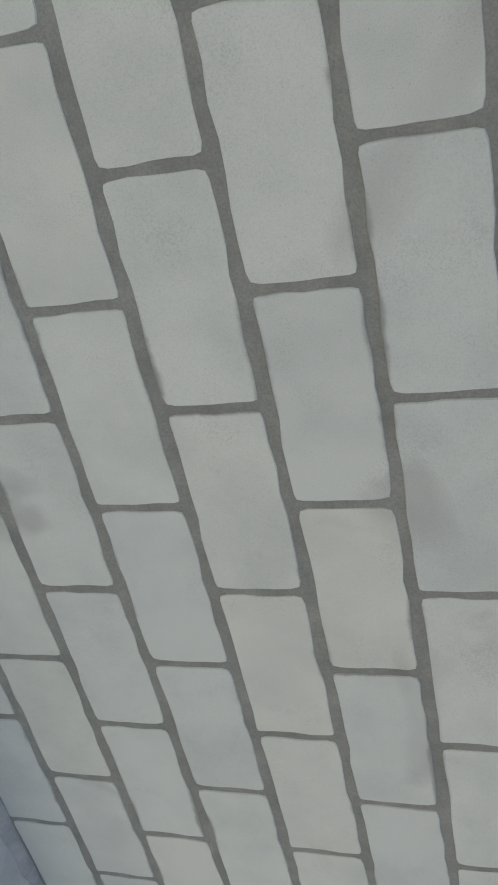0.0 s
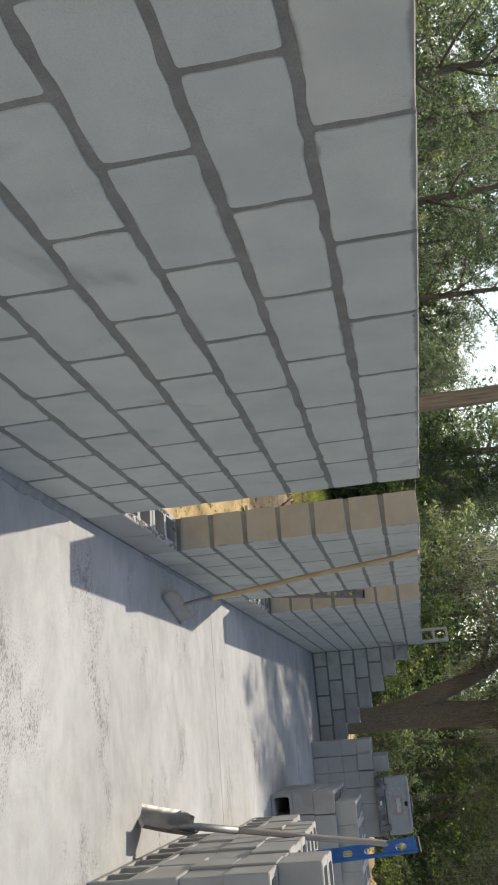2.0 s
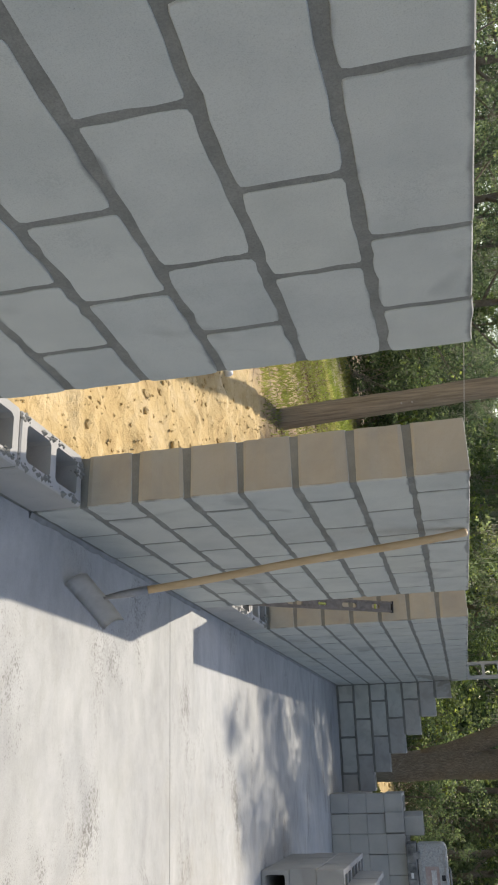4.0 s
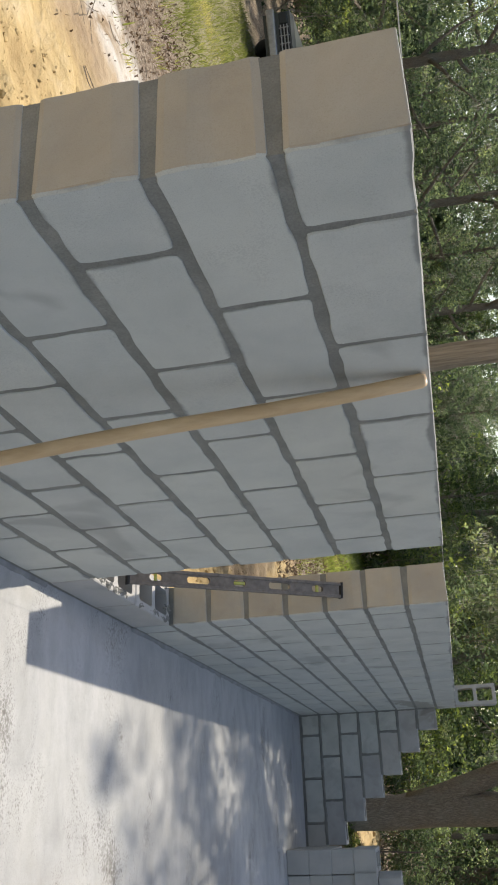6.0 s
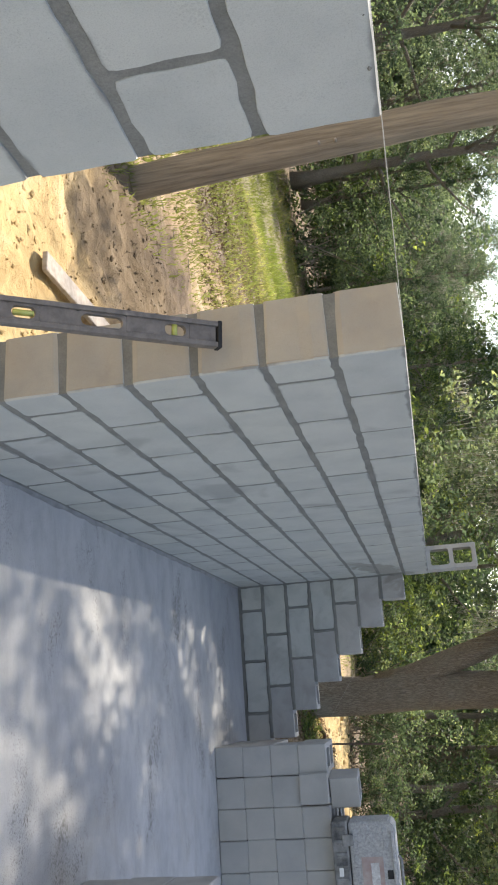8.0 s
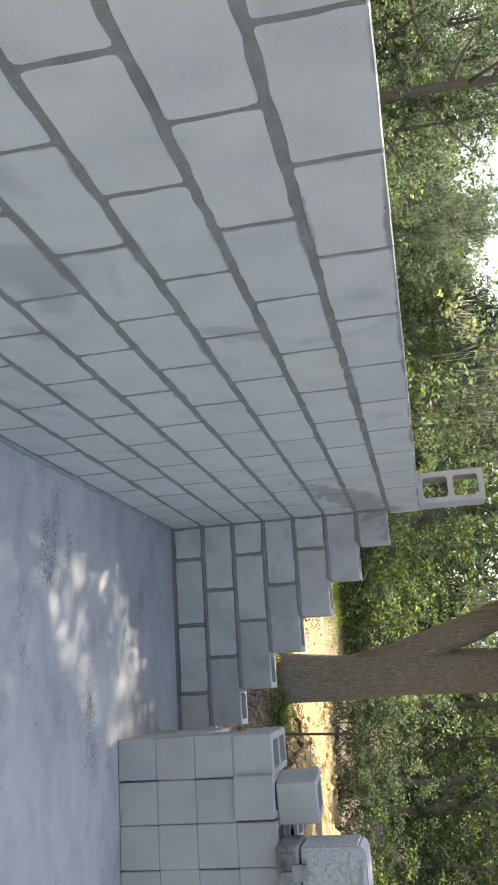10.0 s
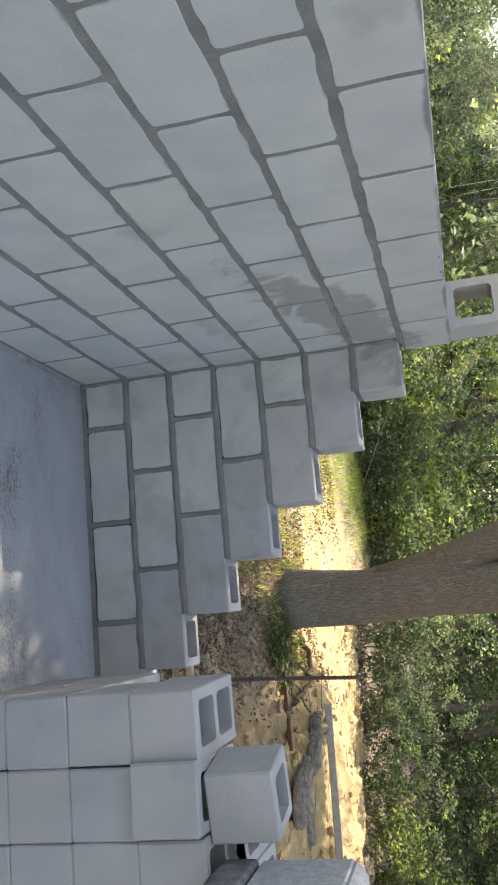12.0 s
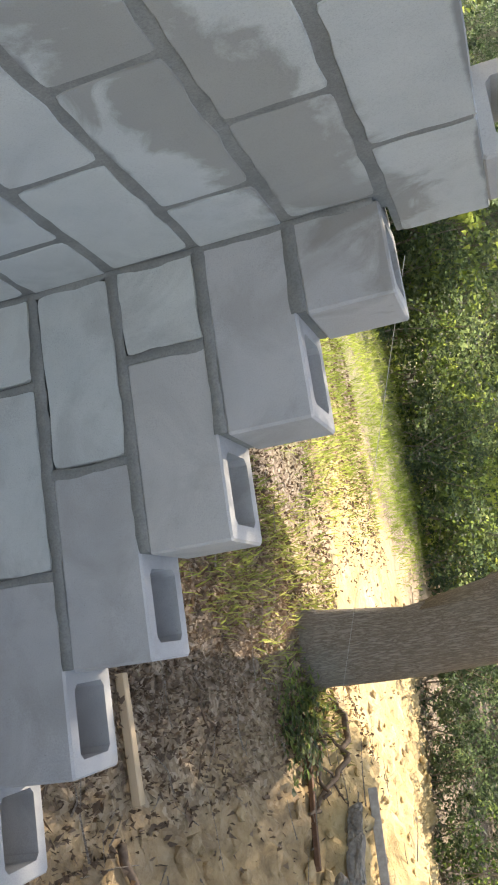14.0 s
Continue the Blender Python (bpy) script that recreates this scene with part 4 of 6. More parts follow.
loose(Matrix.Translation((1.90, -4.40, FLOOR + 0.001)) @ pose(0, 0, 0, 0, 0, 92), "near stack of blocks", None, "grey two-cell block standing on the slab before the stack")
loose(Matrix.Translation((1.98, -4.80, FLOOR + 0.001)) @ pose(0, 0, 0, 0, 0, 84), "near stack of blocks", None, "grey two-cell block standing on the slab before the stack")


def standing_block():
    ob = new("concrete_block", HOLLOW[1])
    # its length upright, cells level and running along the wall
    ob.matrix_world = Matrix.Translation((-TH / 2, 5.118, 8 * CH - 0.002 + 0.1975)) @ pose(0, 0, 0, 90, 0, 0) @ Matrix.Translation((0, 0, -0.095)) 
    tagged(ob, "grey two-cell block stood on end on the wall top", "concrete block")


standing_block()


# ---------------------------------------------------------------- tools
def build_shovel(name, tip, top, label, wood, blade_len=0.30, blade_w=0.24, square=True, edge=(1, 0, 0)):
    """Blade resting at tip, shaft up to top."""
    tip, top = Vector(tip), Vector(top)
    d = (top - tip).normalized()
    ex = Vector(edge)
    ex = (ex - d * ex.dot(d)).normalized()
    m = Matrix((ex, d.cross(ex), d)).transposed().to_4x4()
    m.translation = tip
    ob = thing(name, m, label, "shovel")
    length = (top - tip).length
    bm = bmesh.new()
    nu, nv = 12, 10
    grid = []
    for j in range(nv + 1):
        v = j / nv
        wv = blade_w * (1 if square else min(1, 0.25 + 1.6 * v)) * (1 if v < 0.85 else 1 - 0.5 * (v - 0.85) / 0.15)
        row = []
        for i in range(nu + 1):
            u = i / nu * 2 - 1
            row.append(bm.verts.new((u * wv / 2, 0.045 * u ** 4 + 0.02 * (1 - v) ** 2 - 0.022, v * blade_len)))
        grid.append(row)
    for a, c in zip(grid, grid[1:]):
        for i in range(nu):
            bm.faces.new((a[i], a[i + 1], c[i + 1], c[i]))
    bmesh.ops.solidify(bm, geom=bm.faces[:], thickness=0.003)
    part("blade", bm, MAT_STEEL, ob, "worn grey steel blade", True)
    bm = bmesh.new()
    tube(bm, [(0, -0.015, blade_len - 0.09), (0, 0.0, blade_len), (0, 0, blade_len + 0.22)], [0.012, 0.019, 0.0195], 12)
    part("socket", bm, MAT_STEEL, ob, "", True)
    bm = bmesh.new()
    n = 10
    tube(bm, [(0.004 * math.sin(i), 0, blade_len + 0.2 + (length - blade_len - 0.2) * i / n) for i in range(n)] + [(0, 0, length - 0.006), (0, 0, length)], [0.0165] * n + [0.0165, 0.012], 14)
    part("shaft", bm, wood, ob, "smooth round wooden shaft", True)
    return ob




def build_rake():
    """A concrete placer: a wide plate on the floor, its shaft leaning on the wall."""
    foot, top = Vector((0.225, -2.72, 0.085)), Vector((0.017, -2.470, 1.548))
    ob = thing("concrete_rake", Matrix(), "concrete placer with pale steel plate leaning on the wall", "rake")
    d = (top - foot).normalized()
    bm = bmesh.new()
    a, c = Vector((0.205, -2.93, FLOOR + 0.003)), Vector((0.325, -2.51, FLOOR + 0.003))
    up = Vector((-0.035, -0.010, 0.095))
    out = up.cross(c - a).normalized()
    rows = []
    for j in range(5):
        v = j / 4
        rows.append([bm.verts.new(a.lerp(c, i / 8) + up * v + out * (0.018 * math.sin(v * 3.1) + 0.004 * math.sin(i / 8 * 3.1))) for i in range(9)])
    for p, q in zip(rows, rows[1:]):
        for i in range(8):
            bm.faces.new((p[i], p[i + 1], q[i + 1], q[i]))
    bmesh.ops.solidify(bm, geom=bm.faces[:], thickness=0.003)
    part("plate", bm, MAT_PLATE, ob, "pale worn steel plate", True)
    bm = bmesh.new()
    tube(bm, [foot - d * 0.015, foot + d * 0.05, foot + d * 0.17], [0.008, 0.015, 0.0185], 12)
    part("socket", bm, MAT_STEEL, ob, "", True)
    bm = bmesh.new()
    n = 12
    L = (top - foot).length
    side = d.orthogonal().normalized()
    tube(bm, [foot + d * (0.14 + (L - 0.15) * i / n) + side * 0.003 * math.sin(i * 0.8) for i in range(n + 1)] + [top], [0.0165] * n + [0.017, 0.012], 16)
    part("shaft", bm, MAT_HANDLE, ob, "smooth ash-wood shaft", True)


build_rake()
build_shovel("shovel", (1.385, -3.57, FLOOR + 0.012), (1.66, -2.80, 1.26), "worn square-mouth steel shovel leaning on the stacked blocks", MAT_OLDWOOD, 0.30, 0.235, True, (-0.28, 0.95, -0.05))


def build_level(name, a, b2, mat, label, width=0.06, thick=0.024, face=(0, -1, 0), vials=(0.12, 0.5, 0.88), slots=(0.31, 0.69)):
    """A mason's level from a to b2, its broad side towards face, with real slots and vials."""
    a, b2 = Vector(a), Vector(b2)
    z = (b2 - a).normalized()
    y = -Vector(face)
    y = (y - z * y.dot(z)).normalized()
    x = y.cross(z)
    m = Matrix((x, y, z)).transposed().to_4x4()
    m.translation = a
    ob = thing(name, m, label, "spirit level")
    length = (b2 - a).length
    bm = bmesh.new()
    w, t = width / 2, thick / 2
    cuts = sorted([(length * s, 0.055) for s in slots] + [(length * s, 0.030) for s in vials])
    # rails along both edges, webs between the openings
    box(bm, (-w, -t, 0), (-w + 0.014, t, length), 0.002)
    box(bm, (w - 0.014, -t, 0), (w, t, length), 0.002)
    z0 = 0.0
    for c, h in cuts + [(length, 0)]:
        z1 = c - h
        if z1 - 0.010 > z0:
            box(bm, (-w + 0.0138, -t * 0.55, z0 + 0.0005), (w - 0.0138, t * 0.55, z1 - 0.0105))
        if h:
            # a plate round each slot, which has round ends
            r = (w - 0.014) * 0.72
            rx, rz = w - 0.0138, h + 0.010
            rings = []
            for side in (-t * 0.55, t * 0.55):
                slot, rim = [], []
                for i in range(24):
                    an = 2 * math.pi * (i + 0.5) / 24
                    ca, sa = math.cos(an), math.sin(an)
                    slot.append(bm.verts.new((r * ca, side, c + r * sa + math.copysign(max(0.0, h - r), sa))))
                    px, pz = (math.copysign(rx, ca), rz * max(-1.0, min(1.0, sa * 1.42))) if abs(ca) > 0.70 else (rx * max(-1.0, min(1.0, ca * 1.42)), math.copysign(rz, sa))
                    rim.append(bm.verts.new((px, side, c + pz)))
                rings.append((slot, rim))
            for i in range(24):
                j = (i + 1) % 24
                (s0, r0), (s1, r1) = rings
                bm.faces.new((s0[i], r0[i], r0[j], s0[j]))
                bm.faces.new((s1[j], r1[j], r1[i], s1[i]))
                bm.faces.new((s0[j], s1[j], s1[i], s0[i]))
        z0 = c + h + 0.010
    part("body", bm, mat, ob)
    for s in vials:
        bm = bmesh.new()
        tube(bm, [(-w + 0.016, 0, length * s), (w - 0.016, 0, length * s)] if s in (vials[0], vials[-1]) else [(0, 0, length * s - 0.026), (0, 0, length * s + 0.026)], [0.008, 0.008], 10)
        part("vial", bm, MAT_VIAL, ob, "yellow spirit vial", True)
    for e in (0.0, length):
        bm = bmesh.new()
        box(bm, (-w - 0.002, -t - 0.002, e - 0.006), (w + 0.002, t + 0.002, e + 0.006), 0.002)
        part("end_cap", bm, MAT_RUBBER, ob)
    return ob


build_level("spirit_level", (-0.097, -0.655, 0.205), (-0.088, -0.045, 1.062), MAT_LEVEL, "long dark bronze level leaning in the window opening", face=(0.1, -1, 0.3), width=0.072, thick=0.03)
build_level("spirit_level", (1.72, -2.72, 0.55), (1.645, -2.90, 1.33), MAT_BLUE, "blue spirit level stood among the stacked blocks", 0.075, 0.026, (0, -1, 0))


def build_case():
    """A dusty rugged tool case: deep tray, lid with a chamfered corner, moulded ribs, latches, handle, labels."""
    m = Matrix.Translation((2.02, 4.11, TOPB + 0.004)) @ pose(0, 0, 0, 0, 0, 1.5)
    ob = thing("tool_case", m, "dusty grey plastic tool case lying on the far stack", "tool case")
    dark = simple("dusty_black_plastic", (0.06, 0.06, 0.058), (0.34, 0.335, 0.32), 14.0, 0.7, 0, 0.3)
    bm = bmesh.new()
    box(bm, (-0.34, -0.235, 0), (0.34, 0.015, 0.105), 0.012)
    tray = part("tray", bm, dark, ob, "dust-streaked black tray")
    for i in range(9):
        bm = bmesh.new()
        x = -0.30 + i * 0.075
        box(bm, (x - 0.010, -0.247, 0.018), (x + 0.010, -0.234, 0.092), 0.004)
        part("rib", bm, dark, tray)
    bm = bmesh.new()
    box(bm, (-0.070, -0.2495, 0.035), (-0.020, -0.2475, 0.062))
    part("small_label", bm, MAT_WHITE, tray, "small white label")
    # lid: a block with its upper side corners cut off
    bm = bmesh.new()
    prof = [(-0.335, 0.112), (0.335, 0.112), (0.335, 0.372), (0.300, 0.402), (-0.300, 0.402), (-0.335, 0.372)]
    f = [bm.verts.new((x, -0.225, z)) for x, z in prof]
    r = [bm.verts.new((x, 0.010, z)) for x, z in prof]
    bm.faces.new(f)
    bm.faces.new(r[::-1])
    for i in range(6):
        bm.faces.new((f[i], r[i], r[(i + 1) % 6], f[(i + 1) % 6]))
    bmesh.ops.recalc_face_normals(bm, faces=bm.faces)
    bmesh.ops.bevel(bm, geom=bm.edges[:], offset=0.008, segments=2, affect="EDGES")
    lid = part("lid", bm, MAT_CASE, ob)
    # six-sided mouldings on the front
    for i in range(2):
        for j in range(3):
            bm = bmesh.new()
            cx, cz = -0.290 + i * 0.055, 0.150 + j * 0.062 + i * 0.031
            tube(bm, [(cx, -0.224, cz), (cx, -0.2285, cz)], [0.029, 0.025], 6)
            part("moulding", bm, MAT_CASE, lid)
    for z in (0.385,):
        bm = bmesh.new()
        box(bm, (-0.27, -0.236, z - 0.009), (0.27, -0.2255, z + 0.009), 0.004)
        part("rim", bm, MAT_CASE, lid)
    for z0, z1, w in ((0.135, 0.165, 0.30), (0.325, 0.352, 0.31)):
        # raised bands broken by notches
        for i in range(8):
            bm = bmesh.new()
            x = -w + (i + 0.5) * w / 4
            if -0.16 < x < 0.15 and z0 > 0.3:
                bm.free()
                continue
            box(bm, (x - w / 8 + 0.007, -0.2315, z0), (x + w / 8 - 0.007, -0.2247, z1), 0.003, segments=1)
            part("raised_band", bm, MAT_CASE, lid)
    for x in (-0.23, 0.24):
        bm = bmesh.new()
        box(bm, (x - 0.035, -0.254, 0.070), (x + 0.035, -0.236, 0.140), 0.006)
        part("latch", bm, dark, ob)
    bm = bmesh.new()
    box(bm, (-0.125, -0.2280, 0.178), (0.115, -0.2252, 0.315), 0.001)
    plate = part("label_plate", bm, simple("faded_red_label", (0.33, 0.22, 0.195), (0.46, 0.40, 0.37), 9.0, 0.7), lid, "faded red label plate")
    bm = bmesh.new()
    box(bm, (-0.090, -0.2298, 0.235), (0.075, -0.2282, 0.287))
    part("worn_sticker", bm, simple("torn_white_paper", (0.30, 0.29, 0.28), (0.80, 0.79, 0.77), 26.0, 0.8), lid, "torn white sticker")
    bm = bmesh.new()
    box(bm, (-0.045, -0.2285, 0.335), (0.008, -0.2252, 0.372), 0.002)
    part("square_plate", bm, MAT_RUBBER, lid)
    bm = bmesh.new()
    tube(bm, [(-0.10, -0.11, 0.39), (-0.10, -0.11, 0.412), (-0.08, -0.11, 0.422), (0.08, -0.11, 0.422), (0.10, -0.11, 0.412), (0.10, -0.11, 0.39)], [0.010] * 6, 8)
    part("handle", bm, dark, ob, "black carrying handle", True)


build_case()


def build_jointer():
    """A bright steel mason's line block and rod by the case."""
    ob = thing("trowel", Matrix.Translation((1.655, 4.20, TOPB + 0.03)) @ pose(0, 0, 0, 0, 0, 35), "small steel pointing trowel lying by the tool case", "trowel")
    bm = bmesh.new()
    v = [bm.verts.new(p) for p in ((0, -0.045, 0), (0.16, 0, 0), (0, 0.045, 0), (-0.02, 0, 0))]
    bm.faces.new(v)
    bmesh.ops.solidify(bm, geom=bm.faces[:], thickness=0.002)
    part("blade", bm, MAT_PLATE, ob)
    bm = bmesh.new()
    tube(bm, [(0.0, 0, 0.002), (-0.05, 0, 0.02), (-0.07, 0, 0.04)], [0.004, 0.004, 0.004], 6)
    part("tang", bm, MAT_STEEL, ob)
    bm = bmesh.new()
    tube(bm, [(-0.07, 0, 0.04), (-0.10, 0, 0.042), (-0.18, 0, 0.045)], [0.012, 0.016, 0.013], 10)
    part("grip", bm, MAT_HANDLE, ob, "", True)


build_jointer()


def build_strings():
    bm = bmesh.new()
    tube(bm, [(-TH - 0.004, -13.0, 8 * CH + 0.002), (-TH - 0.004, YC, 8 * CH + 0.002)], [0.0011, 0.0011], 5)
    thing("mason_line", Matrix(), "thin pale mason's line along the wall top", "string", bm=bm, mat=MAT_STRING)
    bm = bmesh.new()
    tube(bm, [(0.05, YC + TH + 0.01, 7 * CH + 0.005), (1.30, 9.37, 0.10)], [0.0009, 0.0009], 5)
    thing("mason_line", Matrix(), "thin line drawn from the wall corner to the oak", "string", bm=bm, mat=MAT_STRING)


build_strings()


def build_rebar():
    bm = bmesh.new()
    y = YC + TH / 2
    pts = [(1.265, y, FLOOR - 0.02), (1.272, y, 0.22), (1.276, y, 0.44), (1.284, y, 0.65), (1.294, y, 0.86), (1.305, y, 1.06)]
    tube(bm, pts, [0.0075] * len(pts), 8)
    # rolled ribs
    for i in range(46):
        z = 0.20 + i * 0.018
        cx = 1.271 + 0.034 * max(0.0, (z - 0.2) / 0.86) ** 1.4
        tube(bm, [(cx, y, z - 0.003), (cx, y, z + 0.003)], [0.0088, 0.0088], 6)
    thing("rebar", Matrix(), "brown ribbed steel bar rising from a block cell", "rebar", bm=bm, mat=MAT_IRON, smooth=False)


build_rebar()


def build_board(a, b2, w, h, mat, label, roll=0):
    a, b2 = Vector(a), Vector(b2)
    m = Matrix.Translation((a + b2) / 2) @ (b2 - a).to_track_quat("X", "Z").to_matrix().to_4x4() @ pose(0, 0, 0, roll, 0, 0)
    bm = bmesh.new()
    L = (b2 - a).length / 2
    box(bm, (-L, -w / 2, -h / 2), (L, w / 2, h / 2), 0.004, segments=1)
    return thing("board", m, label, "board", bm=bm, mat=mat)


def gz(x, y, up=0.0):
    return ground_height(x, y) + up


build_board((0.86, 6.86, gz(0.86, 6.86, 0.045)), (1.38, 6.84, gz(1.38, 6.84, 0.05)), 0.045, 0.04, MAT_BOARD, "short pine stick lying on the sand")
build_board((1.86, 9.46, gz(1.86, 9.46, 0.10)), (3.13, 9.22, gz(3.13, 9.22, 0.10)), 0.06, 0.035, MAT_OLDWOOD, "weathered grey plank lying on the sand", 78)
build_board((1.56, 9.0, gz(1.56, 9.0, 0.04)), (2.06, 8.4, gz(2.06, 8.4, 0.04)), 0.045, 0.03, MAT_REDWOOD, "thin brown stick half buried in the spoil")
build_board((-1.42, 1.73, gz(-1.42, 1.73, 0.05)), (-1.34, 2.78, gz(-1.34, 2.78, 0.06)), 0.115, 0.03, MAT_OLDWOOD, "short pale plank lying on the sand")


def build_long_board():
    """A warped length of reddish lumber, sagging with the ground it lies on."""
    bm = bmesh.new()
    a, b2 = Vector((-1.02, 1.98)), Vector((-2.52, 6.0))
    d = (b2 - a).normalized()
    side = Vector((-d.y, d.x))
    n, rows = 14, []
    heights = [max(gz(*(a + (b2 - a) * (i + k) / n)) for k in (-0.4, 0, 0.4)) for i in range(n + 1)]
    for i in range(n + 1):
        f = i / n
        c = a + (b2 - a) * f + side * 0.02 * math.sin(f * 3.1)
        z = sum(heights[max(0, i - 4):i + 5]) / len(heights[max(0, i - 4):i + 5]) + 0.012
        twist = 0.12 - 0.16 * f
        row = []
        for u, v in ((-0.047, 0.0), (0.047, 0.0), (0.047, 0.042), (0.043, 0.046), (-0.043, 0.046), (-0.047, 0.042)):
            p = c + side * (u * math.cos(twist) - v * math.sin(twist))
            row.append(bm.verts.new((p.x, p.y, z + u * math.sin(twist) + v * math.cos(twist))))
        rows.append(row)
    for p, q in zip(rows, rows[1:]):
        for i in range(6):
            j = (i + 1) % 6
            bm.faces.new((p[i], p[j], q[j], q[i]))
    bm.faces.new(rows[0][::-1])
    bm.faces.new(rows[-1])
    bmesh.ops.recalc_face_normals(bm, faces=bm.faces[:])
    return thing("board", Matrix(), "long warped reddish-brown lumber lying on the muddy ground", "board", bm=bm, mat=MAT_REDWOOD)


build_long_board()


def build_branch(name, course, radius, label, seed, forks=3):
    """A dead branch or root following the ground from place to place, with a few short forks."""
    tr = random.Random(seed)
    bm = bmesh.new()

    def run(spots, r, lift):
        pts = []
        for (xa, ya), (xb, yb) in zip(spots, spots[1:]):
            for k in range(4):
                x, y = xa + (xb - xa) * k / 4 + tr.gauss(0, 0.006), ya + (yb - ya) * k / 4 + tr.gauss(0, 0.006)
                pts.append((x, y, gz(x, y, r * 0.6 + lift * tr.uniform(0.3, 1.0))))
        x, y = spots[-1]
        pts.append((x, y, gz(x, y, r * 0.4)))
        n = len(pts) - 1
        tube(bm, pts, [r * (1 - 0.7 * i / n) for i in range(n + 1)], 7, True, 0.15, tr)
        return pts

    main = run(course, radius, radius * 1.2)
    for i in range(forks):
        x, y, _ = main[int(len(main) * (i + 1) / (forks + 1.5))]
        a = tr.uniform(0, 6.3)
        run([(x, y), (x + 0.14 * math.cos(a), y + 0.14 * math.sin(a)), (x + 0.3 * math.cos(a + 0.5), y + 0.3 * math.sin(a + 0.5))], radius * 0.5, radius * 2)
    return thing(name, Matrix(), label, name, bm=bm, mat=MAT_DEADWOOD, smooth=True)


build_branch("branch", ((1.5, 6.72), (1.72, 6.8), (1.96, 7.02), (2.12, 7.3), (2.3, 7.6), (2.6, 7.75)), 0.02, "dark curved dead branch lying on the soil", 5, 2)
build_branch("branch", ((1.75, 6.73), (1.86, 6.66), (2.02, 6.6)), 0.012, "thin dark dead branch lying on the soil", 6, 1)
build_branch("branch", ((0.72, 7.75), (0.95, 7.6), (1.2, 7.65), (1.45, 7.42)), 0.011, "thin dark dead branch lying on the dead leaves", 7, 2)
build_branch("root", ((1.3, 9.75), (1.53, 9.72), (1.69, 9.2), (1.83, 8.8), (1.8, 8.5)), 0.028, "dark gnarled root at the foot of the oak", 8)
build_branch("root", ((1.25, 9.35), (1.5, 9.3), (1.62, 9.05), (1.9, 9.2)), 0.018, "thin gnarled root at the foot of the oak", 9, 2)


def build_rubble():
    rd = random.Random(3)
    for i, (x, y, s, turn, long) in enumerate(((2.38, 8.47, 0.11, -22, 2.2), (2.16, 8.92, 0.08, -24, 2.2), (2.62, 8.74, 0.10, -18, 2.0), (1.98, 9.05, 0.08, 10, 1.3), (-3.0, 1.3, 0.07, 0, 1.3))):
        bm = bmesh.new()
        bmesh.ops.create_icosphere(bm, subdivisions=4, radius=s)
        for v in bm.verts:
            k = 1 + 0.35 * noise.noise(v.co * (1.1 / s) + Vector((i * 7, 0, 0))) + 0.16 * noise.noise(v.co * (3.5 / s)) + 0.13 * abs(noise.noise(v.co * (7.0 / s))) + 0.06 * noise.noise(v.co * (15.0 / s))
            v.co = Vector((v.co.x * long, v.co.y, max(-0.5 * s, min(0.5 * s, v.co.z)))) * k
        thing("rubble", Matrix.Translation((x, y, gz(x, y, s * 0.3))) @ pose(0, 0, 0, rd.uniform(-8, 8), rd.uniform(-8, 8), turn), "rough lump of broken concrete on the sand", "rubble", "rubble on the sand", bm=bm, mat=MAT_ROCK)


build_rubble()


def build_pole():
    """A felled-timber post standing outside the window opening."""
    bm = bmesh.new()
    rd = random.Random(5)
    x, y = -2.92, 3.45
    z0 = gz(x, y) - 0.3
    n = 24
    pts = [(x - 0.11 * min(1.0, 2.6 * i / n) + 0.006 * math.sin(i * 1.3), y + 0.006 * math.cos(i * 1.7), z0 + 6.8 * i / n) for i in range(n + 1)]
    tube(bm, pts, [0.128 - 0.026 * i / n + 0.004 * rd.random() for i in range(n + 1)], 18, True, 0.03, rd)
    pole = thing("timber_pole", Matrix(), "brown peeled timber pole set in the sand", "pole", bm=bm, mat=MAT_POLE, smooth=True)
    for z in (1.15, 1.27):
        bm = bmesh.new()
        tube(bm, [(x + 0.0, y - 0.10, z), (x + 0.003, y - 0.130, z), (x + 0.003, y - 0.134, z)], [0.010, 0.010, 0.006], 10)
        part("bolt", bm, MAT_OLDWOOD, pole, "pale bolt head")


build_pole()


def build_pipe():
    """A short plastic pipe, open at both ends, lying half sunk in the sand."""
    a, b2 = Vector((-2.86, 0.30, gz(-2.86, 0.30, 0.035))), Vector((-2.44, 0.98, gz(-2.44, 0.98, 0.03)))
    d = (b2 - a).normalized()
    bm = bmesh.new()
    outer = tube(bm, [a, b2], [0.043, 0.043], 20, cap=False)
    inner = tube(bm, [a + d * 0.0005, b2 - d * 0.0005], [0.037, 0.037], 20, cap=False)
    for k in (0, 1):
        for i in range(20):
            j = (i + 1) % 20
            bm.faces.new((outer[k][i], inner[k][i], inner[k][j], outer[k][j]))
    bmesh.ops.recalc_face_normals(bm, faces=bm.faces[:])
    thing("drain_pipe", Matrix(), "short white plastic pipe lying on the sand", "pipe", bm=bm, mat=MAT_WHITE, smooth=False)


build_pipe()


